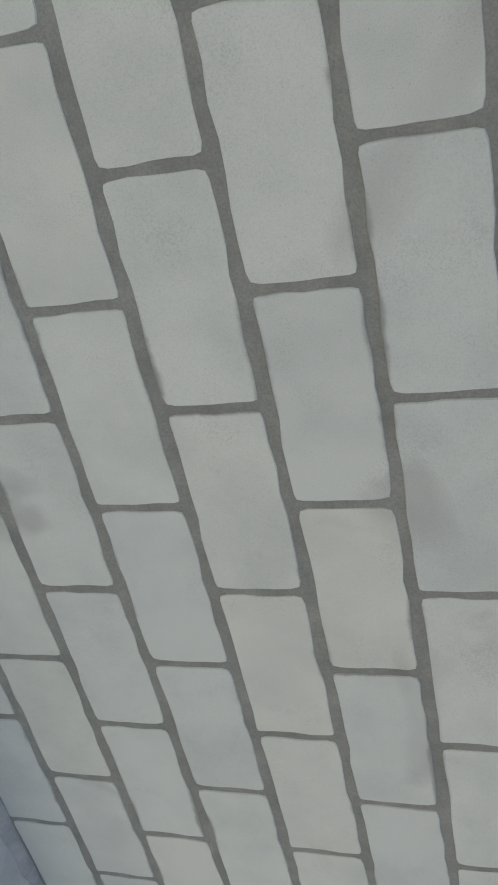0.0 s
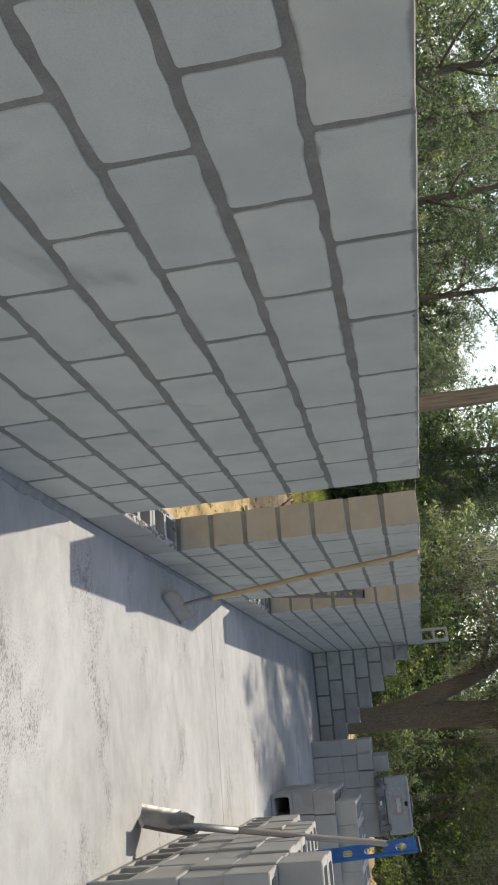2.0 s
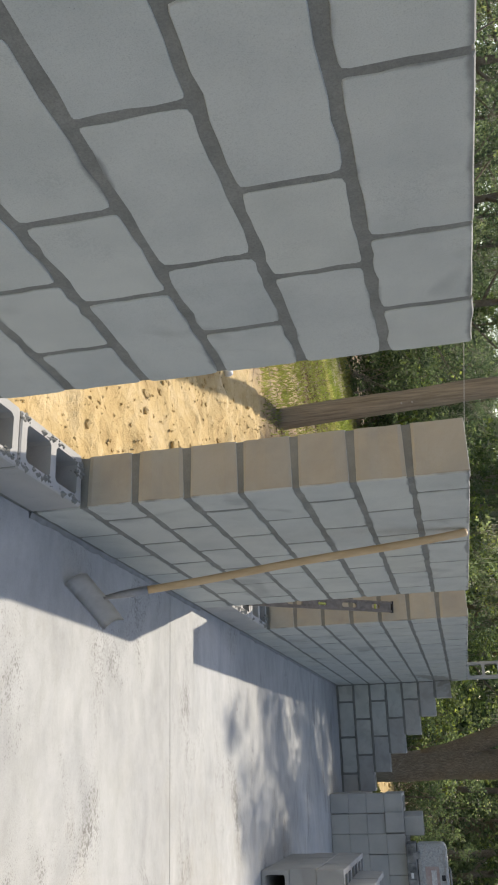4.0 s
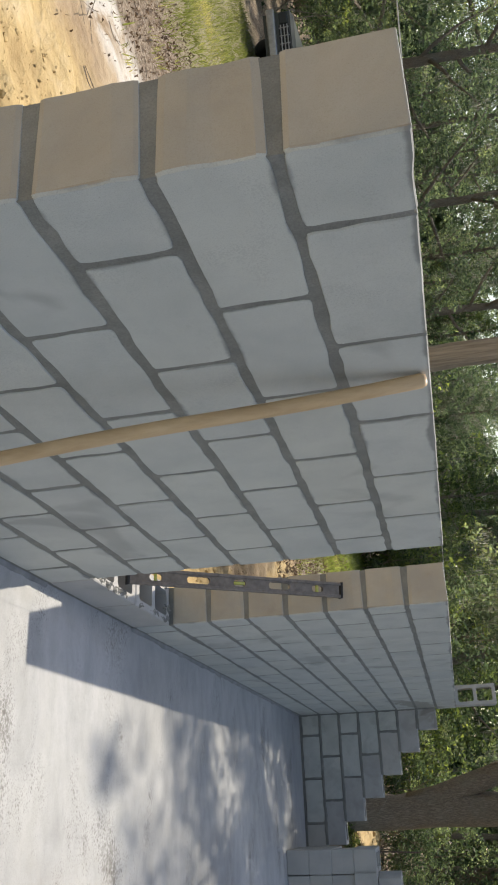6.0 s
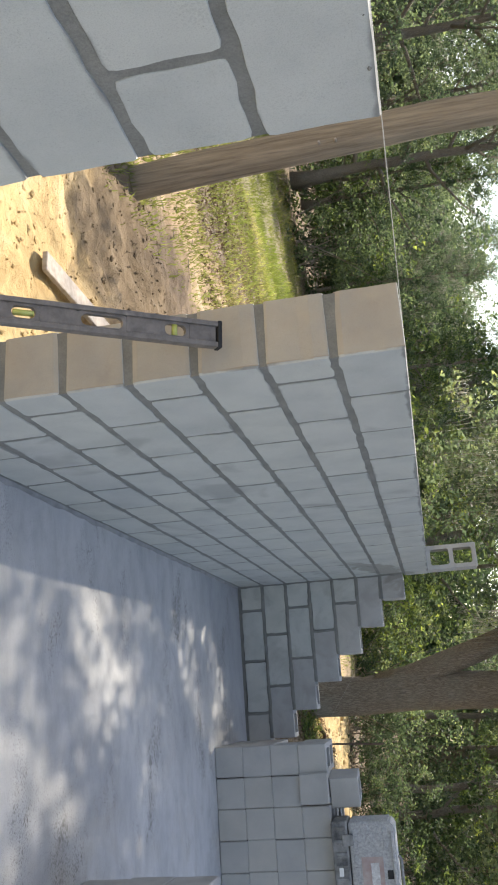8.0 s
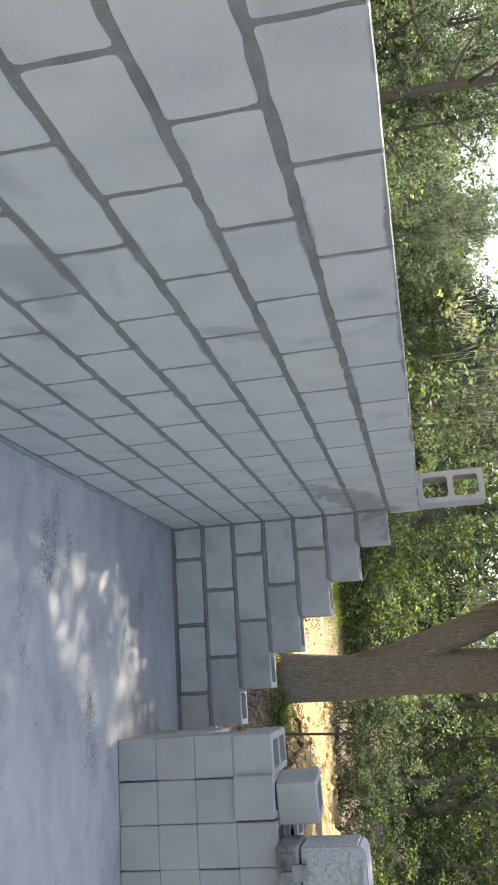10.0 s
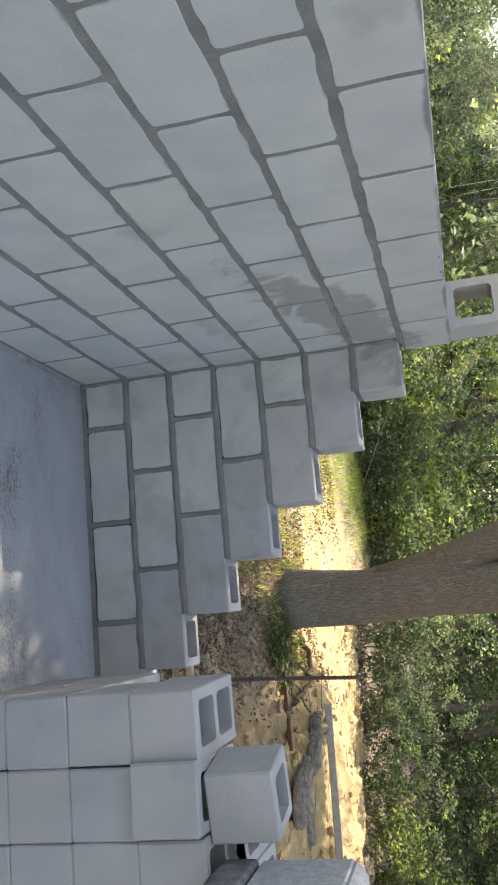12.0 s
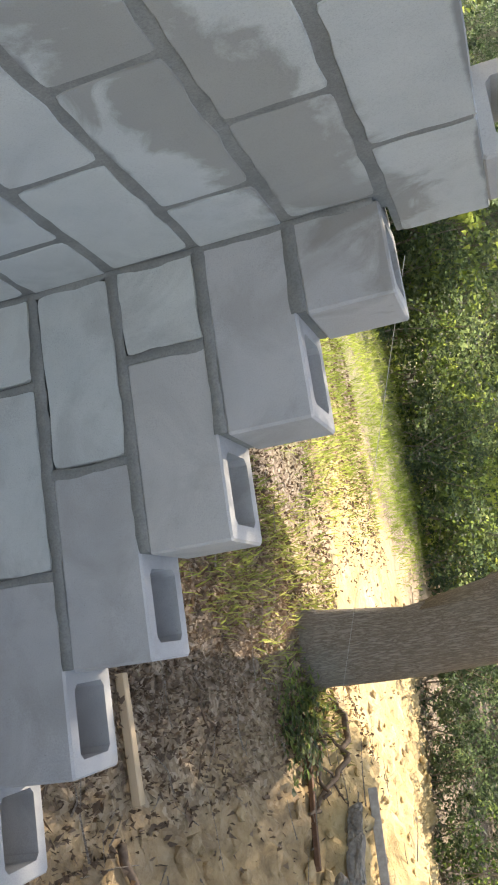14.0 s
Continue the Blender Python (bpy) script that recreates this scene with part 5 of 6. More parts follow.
# ---------------------------------------------------------------- parked pickup
def build_pickup():
    """An old dark pickup in the grass: x is forward, y to its left, z up."""
    m = Matrix.Translation((-12.62, 10.95, ground_height(-11.9, 10.95) - 0.02)) @ pose(0, 0, 0, 0, 0, -81.7) @ Matrix.Diagonal((1.05, 0.95, 0.88, 1))
    car = thing("pickup_truck", m, "old dark grey-green pickup truck parked in the grass", "truck")
    W = 0.95
    axle = {"f": 1.72, "r": -1.68}

    def arch(cx, r=0.44, z=0.38, n=10):
        return [(cx + r * math.cos(math.pi * i / n), z + r * math.sin(math.pi * i / n)) for i in range(n + 1)]

    def slab(profile, y0, y1, bevel=0.02):
        bm = bmesh.new()
        a = [bm.verts.new((p[0], y0, p[1])) for p in profile]
        c = [bm.verts.new((p[0], y1, p[1])) for p in profile]
        bm.faces.new(a)
        bm.faces.new(c[::-1])
        k = len(a)
        for i in range(k):
            bm.faces.new((a[i], c[i], c[(i + 1) % k], a[(i + 1) % k]))
        bmesh.ops.recalc_face_normals(bm, faces=bm.faces)
        return bm

    low = [(2.62, 0.42)] + arch(axle["f"])[0:1]
    prof = [(2.60, 0.40), (2.16, 0.38)] + arch(axle["f"])[1:-1] + [(1.28, 0.36), (-1.24, 0.36)] + arch(axle["r"])[1:-1] + [(-2.12, 0.40), (-2.62, 0.46), (-2.64, 1.16), (-0.95, 1.16), (-0.9, 1.12), (1.02, 1.12), (2.45, 1.04), (2.60, 0.98)]
    part("body", slab(prof, -W, W), MAT_PAINT, car)
    # cab
    bm = bmesh.new()
    base = [(-0.92, W - 0.02), (1.06, W - 0.02), (1.06, -W + 0.02), (-0.92, -W + 0.02)]
    roof = [(-0.72, W - 0.18), (0.38, W - 0.18), (0.38, -W + 0.18), (-0.72, -W + 0.18)]
    lo = [bm.verts.new((x, y, 1.118)) for x, y in base]
    hi = [bm.verts.new((x, y, 1.74)) for x, y in roof]
    bm.faces.new(hi)
    bm.faces.new(lo[::-1])
    for i in range(4):
        bm.faces.new((lo[i], lo[(i + 1) % 4], hi[(i + 1) % 4], hi[i]))
    bmesh.ops.bevel(bm, geom=bm.edges[:], offset=0.05, segments=3, affect="EDGES")
    part("cab", bm, MAT_PAINT, car, "", True)

    def pane(name, q, label):
        bm = bmesh.new()
        q = [Vector(p) for p in q]
        nrm = (q[1] - q[0]).cross(q[2] - q[0]).normalized()
        a = [bm.verts.new(p + nrm * 0.006) for p in q]
        c = [bm.verts.new(p - nrm * 0.006) for p in q]
        bm.faces.new(a)
        bm.faces.new(c[::-1])
        for i in range(4):
            bm.faces.new((a[i], c[i], c[(i + 1) % 4], a[(i + 1) % 4]))
        bmesh.ops.recalc_face_normals(bm, faces=bm.faces)
        return part(name, bm, MAT_CARGLASS, car, label)

    def on_side(x, t, s):
        return (x, s * ((W - 0.02) * (1 - t) + (W - 0.18) * t + 0.008), 1.118 + 0.622 * t)

    for s in (1, -1):
        q = [on_side(-0.62, 0.12, s), on_side(0.80, 0.12, s), on_side(0.30, 0.86, s), on_side(-0.60, 0.86, s)]
        pane("side_window", q if s > 0 else q[::-1], "dark side window")
        bm = bmesh.new()
        box(bm, (0.56, s * (W + 0.02) - 0.02, 1.16), (0.64, s * (W + 0.16) + 0.02, 1.34), 0.02) if s > 0 else box(bm, (0.56, -W - 0.18, 1.16), (0.64, -W, 1.34), 0.02)
        part("wing_mirror", bm, MAT_CHROME, car, "chrome mirror")
        bm = bmesh.new()
        box(bm, (-2.5, s * W - 0.008, 0.72), (2.45, s * W + 0.012, 0.75), 0.004)
        part("side_trim", bm, MAT_CHROME, car)
        bm = bmesh.new()
        box(bm, (2.56, s * 0.78 - 0.13, 0.74), (2.64, s * 0.78 + 0.13, 0.93), 0.02)
        part("headlight", bm, MAT_CARGLASS, car)
        bm = bmesh.new()
        box(bm, (2.44, s * (W - 0.01) - 0.02, 0.76), (2.58, s * (W - 0.01) + 0.02, 0.90), 0.01)
        part("marker_light", bm, MAT_AMBER, car, "amber corner light")
        bm = bmesh.new()
        box(bm, (-2.66, s * 0.86 - 0.07, 0.74), (-2.60, s * 0.86 + 0.085, 1.04), 0.01)
        part("tail_light", bm, MAT_RED, car, "red tail light")
    pane("windscreen", [(0.99, 0.80, 1.19), (0.99, -0.80, 1.19), (0.46, -0.70, 1.67), (0.46, 0.70, 1.67)], "dusty windscreen")
    pane("rear_window", [(-0.905, -0.70, 1.24), (-0.905, 0.70, 1.24), (-0.765, 0.62, 1.64), (-0.765, -0.62, 1.64)], "")
    bm = bmesh.new()
    box(bm, (2.585, -0.62, 0.72), (2.625, 0.62, 0.95), 0.01)
    grille = part("grille", bm, MAT_RUBBER, car)
    for i in range(3):
        bm = bmesh.new()
        box(bm, (2.626, -0.62, 0.755 + i * 0.07), (2.645, 0.62, 0.780 + i * 0.07), 0.004)
        part("bar", bm, MAT_CHROME, grille)
    for i in range(7):
        bm = bmesh.new()
        box(bm, (2.6255, -0.56 + i * 0.185, 0.73), (2.640, -0.545 + i * 0.185, 0.945), 0.003)
        part("bar", bm, MAT_CHROME, grille)
    for x, nm in ((2.66, "front_bumper"), (-2.70, "rear_bumper")):
        bm = bmesh.new()
        box(bm, (x - 0.06, -0.97, 0.48), (x + 0.06, 0.97, 0.66), 0.03, segments=3)
        part(nm, bm, MAT_CHROME, car, "dull chrome bumper")
    for key in ("f", "r"):
        for s in (1, -1):
            bm = bmesh.new()
            tube(bm, [(axle[key], s * 0.66, 0.36), (axle[key], s * 0.69, 0.36), (axle[key], s * 0.88, 0.36), (axle[key], s * 0.91, 0.36)], [0.31, 0.36, 0.36, 0.32], 28)
            wheel = part("wheel", bm, MAT_RUBBER, car, "", True)
            bm = bmesh.new()
            tube(bm, [(axle[key], s * 0.905, 0.36), (axle[key], s * 0.925, 0.36), (axle[key], s * 0.93, 0.36)], [0.22, 0.20, 0.06], 24)
            part("rim", bm, MAT_CHROME, wheel, "grey steel rim")


MAT_PAINT = simple("dull_truck_paint", (0.05, 0.055, 0.052), (0.085, 0.09, 0.085), 4.0, 0.35, 0.1, 0.03)
MAT_CHROME = simple("dull_chrome", (0.35, 0.35, 0.35), (0.55, 0.55, 0.55), 9.0, 0.3, 0.9, 0.05)
MAT_CARGLASS = simple("dark_glass", (0.03, 0.035, 0.035), (0.07, 0.075, 0.07), 2.0, 0.08, 0.0, 0.0)
MAT_AMBER = simple("amber_lens", (0.55, 0.13, 0.02), (0.65, 0.18, 0.03), 8.0, 0.25)
MAT_RED = simple("red_lens", (0.35, 0.02, 0.015), (0.45, 0.03, 0.02), 8.0, 0.25)
build_pickup()


def build_far_box():
    """A pale box on a post, added for an unidentified pale thing at the wood's edge."""
    x, y = -5.75, 24.0
    z = ground_height(x, y)
    ob = thing("meter_box", Matrix.Translation((x, y, z)), "small pale box on a dark post at the wood's edge", "box")
    bm = bmesh.new()
    box(bm, (-0.16, -0.1, 0.42), (0.16, 0.1, 0.85), 0.02)
    part("housing", bm, MAT_WHITE, ob)
    bm = bmesh.new()
    box(bm, (-0.05, -0.05, -0.3), (0.05, 0.05, 0.41), 0.006)
    part("post", bm, MAT_OLDWOOD, ob)
    bm = bmesh.new()
    box(bm, (-0.18, -0.12, 0.86), (0.18, 0.12, 0.885), 0.006)
    part("lid", bm, MAT_STEEL, ob)


build_far_box()

# ---------------------------------------------------------------- plants
def leaf_cloud(centres, per, spread, size, rd, flat=0.75, droop=0.3):
    """Folded leaf blades scattered round the given centres, as one list of verts and faces."""
    k = len(centres) * per
    c = np.repeat(np.array(centres, float), per, 0)
    d = rd.normal(size=(k, 3))
    d /= np.linalg.norm(d, axis=1, keepdims=True)
    d *= (rd.random((k, 1)) ** 0.45) * spread * (0.6 + 0.8 * np.repeat(rd.random((len(centres), 1)), per, 0))
    d[:, 2] *= flat
    p = c + d
    a = rd.normal(size=(k, 3))
    a[:, 2] = a[:, 2] * 0.6 - droop
    a /= np.linalg.norm(a, axis=1, keepdims=True)
    b = np.cross(a, rd.normal(size=(k, 3)))
    b /= np.linalg.norm(b, axis=1, keepdims=True) + 1e-9
    s = size * (0.6 + 0.8 * rd.random((k, 1)))
    tip, mid = p + a * s, p + a * s * 0.25
    v = np.stack([mid + b * s * 0.27, tip, mid - b * s * 0.27], 1).reshape(-1, 3)
    f = np.arange(3 * k).reshape(-1, 3)
    return v, f


def strands(tops, rd, length=1.0, per=14, wide=0.014, knot=0.16):
    """Hanging moss: fine tapered strands gathered in bunches below the given points."""
    vs, fs = [], []
    n = 0
    for t in tops:
        reach = length * (0.45 + 0.75 * rd.random())
        for _ in range(per):
            p = np.array(t) + rd.normal(size=3) * (knot, knot, 0.06)
            L = reach * (0.25 + 0.85 * rd.random())
            an = rd.random() * 6.3
            side = np.array((math.cos(an), math.sin(an), 0)) * wide * (0.4 + rd.random())
            vs += [p - side, p + side, p + rd.normal(size=3) * (0.05, 0.05, 0) - (0, 0, L)]
            fs.append((n, n + 1, n + 2))
            n += 3
    return vs, fs


def limb_path(a, d, length, rd, n=6, bend=0.25, lift=0.15):
    pts = [np.array(a, float)]
    d = np.array(d, float)
    for i in range(n):
        d = d + rd.normal(size=3) * bend * 0.5 + (0, 0, lift * 0.3)
        d /= np.linalg.norm(d)
        pts.append(pts[-1] + d * length / n)
    return pts


def make_tree(name, m, seed, height, radius, crown_r, crown_lo, leaf, per, limbs, label, leaf_mat, moss=0, group="trees round the clearing", lean=0.0, twigs=5, spread=0.33):
    rd = np.random.default_rng(seed)
    tr = random.Random(seed)
    ob = thing(name, m, label, "tree", group)
    bm = bmesh.new()
    n = 14
    trunk = []
    x = y = 0.0
    for i in range(n + 1):
        t = i / n
        trunk.append((x, y, -0.3 + (height * 0.92 + 0.3) * t))
        x += rd.normal() * 0.05 * height / 12 + lean * height / n
        y += rd.normal() * 0.05 * height / 12
    tube(bm, trunk, [radius * ((1.55 if i == 0 else 1.12 if i == 1 else 1.0) * (1 - 0.8 * i / n)) for i in range(n + 1)], 10, True, 0.10, tr)
    centres, tops = [], []
    for i in range(limbs):
        z = crown_lo + (height * 0.9 - crown_lo) * (i + rd.random() * 0.8) / limbs
        t = min(0.999, (z + 0.3) / (height * 0.92 + 0.3)) * n
        j = int(t)
        base = np.array(trunk[j]) + (np.array(trunk[j + 1]) - np.array(trunk[j])) * (t - j)
        an = i * 2.399 + rd.normal() * 0.3
        rise = (z - crown_lo) / max(0.1, height - crown_lo)
        L = crown_r * (1.05 - 0.55 * rise) * (0.65 + 0.5 * rd.random())
        path = limb_path(base, (math.cos(an), math.sin(an), 0.25 + 0.7 * rise), L, rd)
        r0 = radius * (1 - 0.8 * j / n) * 0.5
        tube(bm, path, [r0 * (1 - 0.85 * q / 6) for q in range(7)], 5)
        for q in range(2, 7):
            for _ in range(max(1, twigs // 2) if q < 4 else twigs):
                c = path[q] + rd.normal(size=3) * crown_r * 0.13
                centres.append(c)
            if moss and rd.random() < 0.9:
                tops.append(path[q])
    part("trunk", bm, MAT_BARK, ob, "", True)
    v, f = leaf_cloud(centres, per, spread, leaf, rd)
    cr = new("crown", raw_mesh("crown", v.tolist(), f.tolist(), leaf_mat))
    tagged(cr, kind="stuff").parent = ob
    if moss and tops:
        v, f = strands(tops, rd, moss * 0.34, 30, 0.0065, 0.13)
        mo = new("hanging_moss", raw_mesh("hanging_moss", v, f, MAT_MOSS))
        tagged(mo, kind="stuff").parent = ob
    return ob


def make_shrub(m, seed, height, width, leaf, count, mat, label):
    rd = np.random.default_rng(seed)
    ob = thing("shrub", m, label, "shrub", "undergrowth at the wood's edge")
    bm = bmesh.new()
    centres = []
    for i in range(9):
        an = rd.random() * 6.3
        path = limb_path((rd.normal() * 0.15 * width, rd.normal() * 0.15 * width, -0.15), (math.cos(an) * 0.5, math.sin(an) * 0.5, 1.0), height * (0.7 + 0.5 * rd.random()), rd, 5)
        tube(bm, path, [0.018, 0.015, 0.012, 0.009, 0.006, 0.003], 5)
        for q in range(1, 6):
            for _ in range(2):
                centres.append(path[q] + rd.normal(size=3) * width * 0.17)
    part("stem", bm, MAT_BARK, ob)
    v, f = leaf_cloud(centres, int(count * 1.45), width * 0.088, leaf, rd)
    cr = new("foliage", raw_mesh("foliage", v.tolist(), f.tolist(), mat))
    tagged(cr, kind="stuff").parent = ob
    return ob


def build_oak():
    """The big oak beyond the end wall: one leaning trunk, a low limb on each side, moss."""
    rd = np.random.default_rng(11)
    tr = random.Random(11)
    x, y = 0.97, 9.55
    z0 = ground_height(x, y)
    ob = thing("oak_tree", Matrix.Translation((x, y, 0)), "large oak with furrowed bark and hanging grey moss", "tree")
    bm = bmesh.new()
    trunk = [(-0.02, 0, z0 - 0.15), (-0.02, 0, z0 + 0.10), (0.0, 0, z0 + 0.45), (0.01, 0, 0.6), (-0.03, 0.0, 1.1), (0.0, 0.02, 1.6), (0.04, 0.04, 2.4), (0.07, 0.08, 3.4), (0.18, 0.1, 4.6), (0.42, 0.1, 6.2), (0.6, 0.3, 8.2), (0.9, 0.2, 10.4), (1.0, 0.1, 12.6)]
    rad = [0.32, 0.265, 0.24, 0.235, 0.255, 0.235, 0.225, 0.22, 0.20, 0.17, 0.14, 0.09, 0.03]
    tube(bm, trunk, rad, 22, True, 0.10, tr)
    limbs = [
        ([(-0.04, 0, 0.75), (-0.16, -0.02, 1.2), (-0.32, -0.06, 1.65), (-0.47, -0.1, 2.1), (-0.68, -0.15, 2.65), (-1.05, -0.2, 3.3), (-1.6, -0.3, 4.1), (-2.3, -0.6, 5.2), (-3.2, -1.0, 6.4), (-4.0, -1.3, 7.2)], 0.20),
        ([(0.08, 0.05, 3.1), (0.6, -0.1, 3.5), (1.3, -0.2, 3.8), (2.3, -0.5, 4.1), (3.5, -0.9, 4.7), (4.6, -1.4, 5.1)], 0.10),
        ([(0.16, 0.1, 4.2), (0.0, -0.8, 4.9), (-0.3, -2.0, 5.6), (-0.8, -3.2, 6.4)], 0.10),
        ([(0.2, 0.1, 4.5), (-0.6, -0.9, 5.6), (-1.3, -1.6, 6.4), (-1.9, -2.0, 7.0)], 0.07),
        ([(0.35, 0.1, 5.5), (-0.5, -0.4, 6.5), (-1.4, -0.8, 7.2), (-2.2, -1.0, 7.8)], 0.07),
        ([(0.3, 0.1, 5.2), (1.2, -1.0, 6.0), (2.2, -2.3, 6.8), (2.7, -3.4, 7.2)], 0.08),
        ([(0.46, 0.2, 6.5), (-0.4, 0.4, 7.6), (-1.8, 0.2, 8.6), (-3.0, -0.3, 9.2)], 0.08),
        ([(0.55, 0.3, 7.6), (1.6, 0.4, 8.6), (2.9, 0.2, 9.4), (4.0, -0.4, 9.8)], 0.07),
        ([(0.75, 0.3, 8.6), (0.2, -0.3, 9.8), (-0.4, -0.6, 10.8), (-0.9, -0.4, 11.4)], 0.06),
        ([(0.85, 0.2, 9.8), (1.5, -0.3, 10.9), (1.9, -0.3, 11.6)], 0.05),
        ([(0.05, 0.0, 2.5), (0.4, -0.5, 2.85), (1.0, -0.9, 2.95), (1.7, -1.2, 2.75), (2.4, -1.4, 2.4), (3.0, -1.5, 2.15)], 0.055),
        ([(-0.55, -0.12, 2.3), (-0.9, -0.5, 2.7), (-1.5, -0.8, 2.9), (-2.2, -1.0, 2.8), (-2.9, -1.1, 2.6)], 0.05),
        ([(-1.3, -0.25, 3.65), (-1.5, -0.9, 4.0), (-1.7, -1.7, 4.1), (-2.0, -2.4, 4.0)], 0.05),
    ]
    limbs += [
        ([(0.35, 0.1, 6.2), (-0.6, -0.8, 7.0), (-1.3, -1.8, 7.7), (-1.9, -2.8, 8.2)], 0.07),
        ([(0.6, 0.2, 8.0), (-0.4, -0.5, 8.9), (-1.3, -1.2, 9.5), (-2.2, -1.6, 9.9)], 0.07),
        ([(0.8, 0.2, 9.3), (0.0, -0.2, 10.2), (-1.0, 0.2, 10.9), (-1.9, 0.5, 11.3)], 0.06),
        ([(0.3, 0.1, 5.5), (0.3, -1.2, 6.6), (0.1, -2.6, 7.4), (-0.2, -3.6, 7.9)], 0.08),
        ([(0.45, 0.2, 6.8), (0.3, -0.9, 8.0), (-0.2, -2.0, 8.8), (-0.9, -2.9, 9.3)], 0.07),
        ([(0.6, 0.2, 7.4), (0.9, -0.8, 8.5), (1.0, -1.9, 9.2), (0.9, -2.8, 9.7)], 0.07),
    ]
    limbs += [([(0.55, 0.2, 6.0 + 0.9 * i), (0.8 + 1.6 * math.cos(2.4 * i), 0.2 + 0.9 * math.sin(2.4 * i), 6.7 + 0.85 * i), (0.8 + 2.9 * math.cos(2.4 * i + 0.2), 0.2 + 1.9 * math.sin(2.4 * i + 0.2), 7.3 + 0.85 * i)], 0.05) for i in range(7)]
    limbs += [([(0.12, 0.1, 3.6 + 0.3 * j), (0.6 + dx * 0.4, 1.4, 4.3 + 0.3 * j), (0.6 + dx * 0.8, 2.6, 5.0 + 0.3 * j), (0.6 + dx, 3.8, 5.6 + 0.3 * j)], 0.06) for j, dx in enumerate((-0.9, 0.5, 1.5, 2.6))]
    limbs += [([(0.25, 0.15, 4.0 + 0.7 * i), (0.6 - 0.7 * math.cos(1.9 * i), 1.4, 4.8 + 0.7 * i), (0.4 - 1.8 * math.cos(1.9 * i), 2.6, 5.3 + 0.7 * i), (0.3 - 2.8 * math.cos(1.9 * i), 3.7, 5.6 + 0.7 * i)], 0.06) for i in range(5)]
    centres, tops = [], []
    for pts, r in limbs:
        n = len(pts)
        tube(bm, pts, [r * (1 - 0.8 * i / (n - 1)) for i in range(n)], 10, True, 0.12, tr)
        for i in range(1, n):
            for t in (0.25, 0.6, 0.95):
                p = np.array(pts[i - 1]) * (1 - t) + np.array(pts[i]) * t
                if p[2] < 6.4 and (i > (3 if r > 0.15 else 1) or r < 0.09):
                    tops.append(p)
                if i >= n * 0.45:
                    for _ in range(4):
                        tw = limb_path(p, rd.normal(size=3), 0.9, rd, 3)
                        if p[2] < 5.8 and rd.random() < 0.3:
                            tops.append(tw[2])
                        tube(bm, tw, [0.012, 0.009, 0.006, 0.003], 4)
                        centres += [tw[2], tw[3]]
    part("trunk", bm, MAT_BARK, ob, "", True)
    # the lower, nearer side is thinner than the high crown
    low = [c for c in centres if c[1] - 0.736 * c[2] > -6.4]
    high = [c for c in centres if c[1] - 0.736 * c[2] <= -6.4]
    v, f = leaf_cloud(low, 66, 0.32, 0.085, rd)
    v2, f2 = leaf_cloud(high, 92, 0.30, 0.085, rd)
    f = np.concatenate([f, f2 + len(v)])
    v = np.concatenate([v, v2])
    cr = new("crown", raw_mesh("crown", v.tolist(), f.tolist(), MAT_LEAF))
    tagged(cr, kind="stuff").parent = ob
    v, f = strands([t for t in tops if t[2] < 3.2], rd, 0.5, 80, 0.0032, 0.14)
    v2, f2 = strands([t for t in tops if t[2] >= 3.2], rd, 1.25, 75, 0.005, 0.15)
    f = list(f) + [tuple(i + len(v) for i in q) for q in f2]
    v = list(v) + list(v2)
    mo = new("hanging_moss", raw_mesh("hanging_moss", v, f, MAT_MOSS))
    tagged(mo, kind="stuff").parent = ob


build_oak()

rw = random.Random(21)
TREES = [
    make_tree("tree", Matrix.Translation((-19.5, 13.0, GROUND)), 1, 15.0, 0.24, 4.6, 2.2, 0.15, 38, 17, "tall dark-leaved tree at the wood's edge", MAT_LEAF, 1.2),
    make_tree("tree", Matrix.Translation((-9.0, 27.0, GROUND)), 2, 17.0, 0.20, 3.6, 4.6, 0.15, 38, 17, "tall slender tree at the wood's edge", MAT_LEAF, 1.5),
    make_tree("tree", Matrix.Translation((-3.4, 25.5, GROUND)), 3, 12.0, 0.16, 3.6, 1.6, 0.14, 38, 16, "bright-leaved tree with hanging moss", MAT_LEAF2, 1.6),
    make_tree("tree", Matrix.Translation((7.5, 17.0, GROUND)), 4, 9.0, 0.10, 2.6, 0.9, 0.105, 66, 13, "small bright-leaved tree by the sand", MAT_LEAF2),
    make_tree("tree", Matrix.Translation((-7.0, 22.5, GROUND)), 8, 10.5, 0.13, 2.4, 4.4, 0.12, 34, 11, "slender bare-stemmed tree hung with moss", MAT_LEAF, 2.2, spread=0.4),
]
SHRUBS = [
    make_shrub(Matrix.Translation((-14.0, 17.5, GROUND)), 5, 2.0, 2.6, 0.09, 32, MAT_LEAF3, "dense dark green shrub in the undergrowth"),
    make_shrub(Matrix.Translation((5.5, 16.2, GROUND)), 6, 1.7, 2.3, 0.115, 17, MAT_LEAF2, "bright green shrub in the undergrowth"),
]


def wood(place, pick, scale=1.0):
    src = pick
    m = Matrix.Translation((*place, GROUND)) @ pose(0, 0, 0, 0, 0, rw.uniform(0, 360)) @ Matrix.Scale(scale, 4)
    ob = copy_thing(src, m)
    ob.scale = (scale, scale, scale * rw.uniform(0.9, 1.15))
    return ob


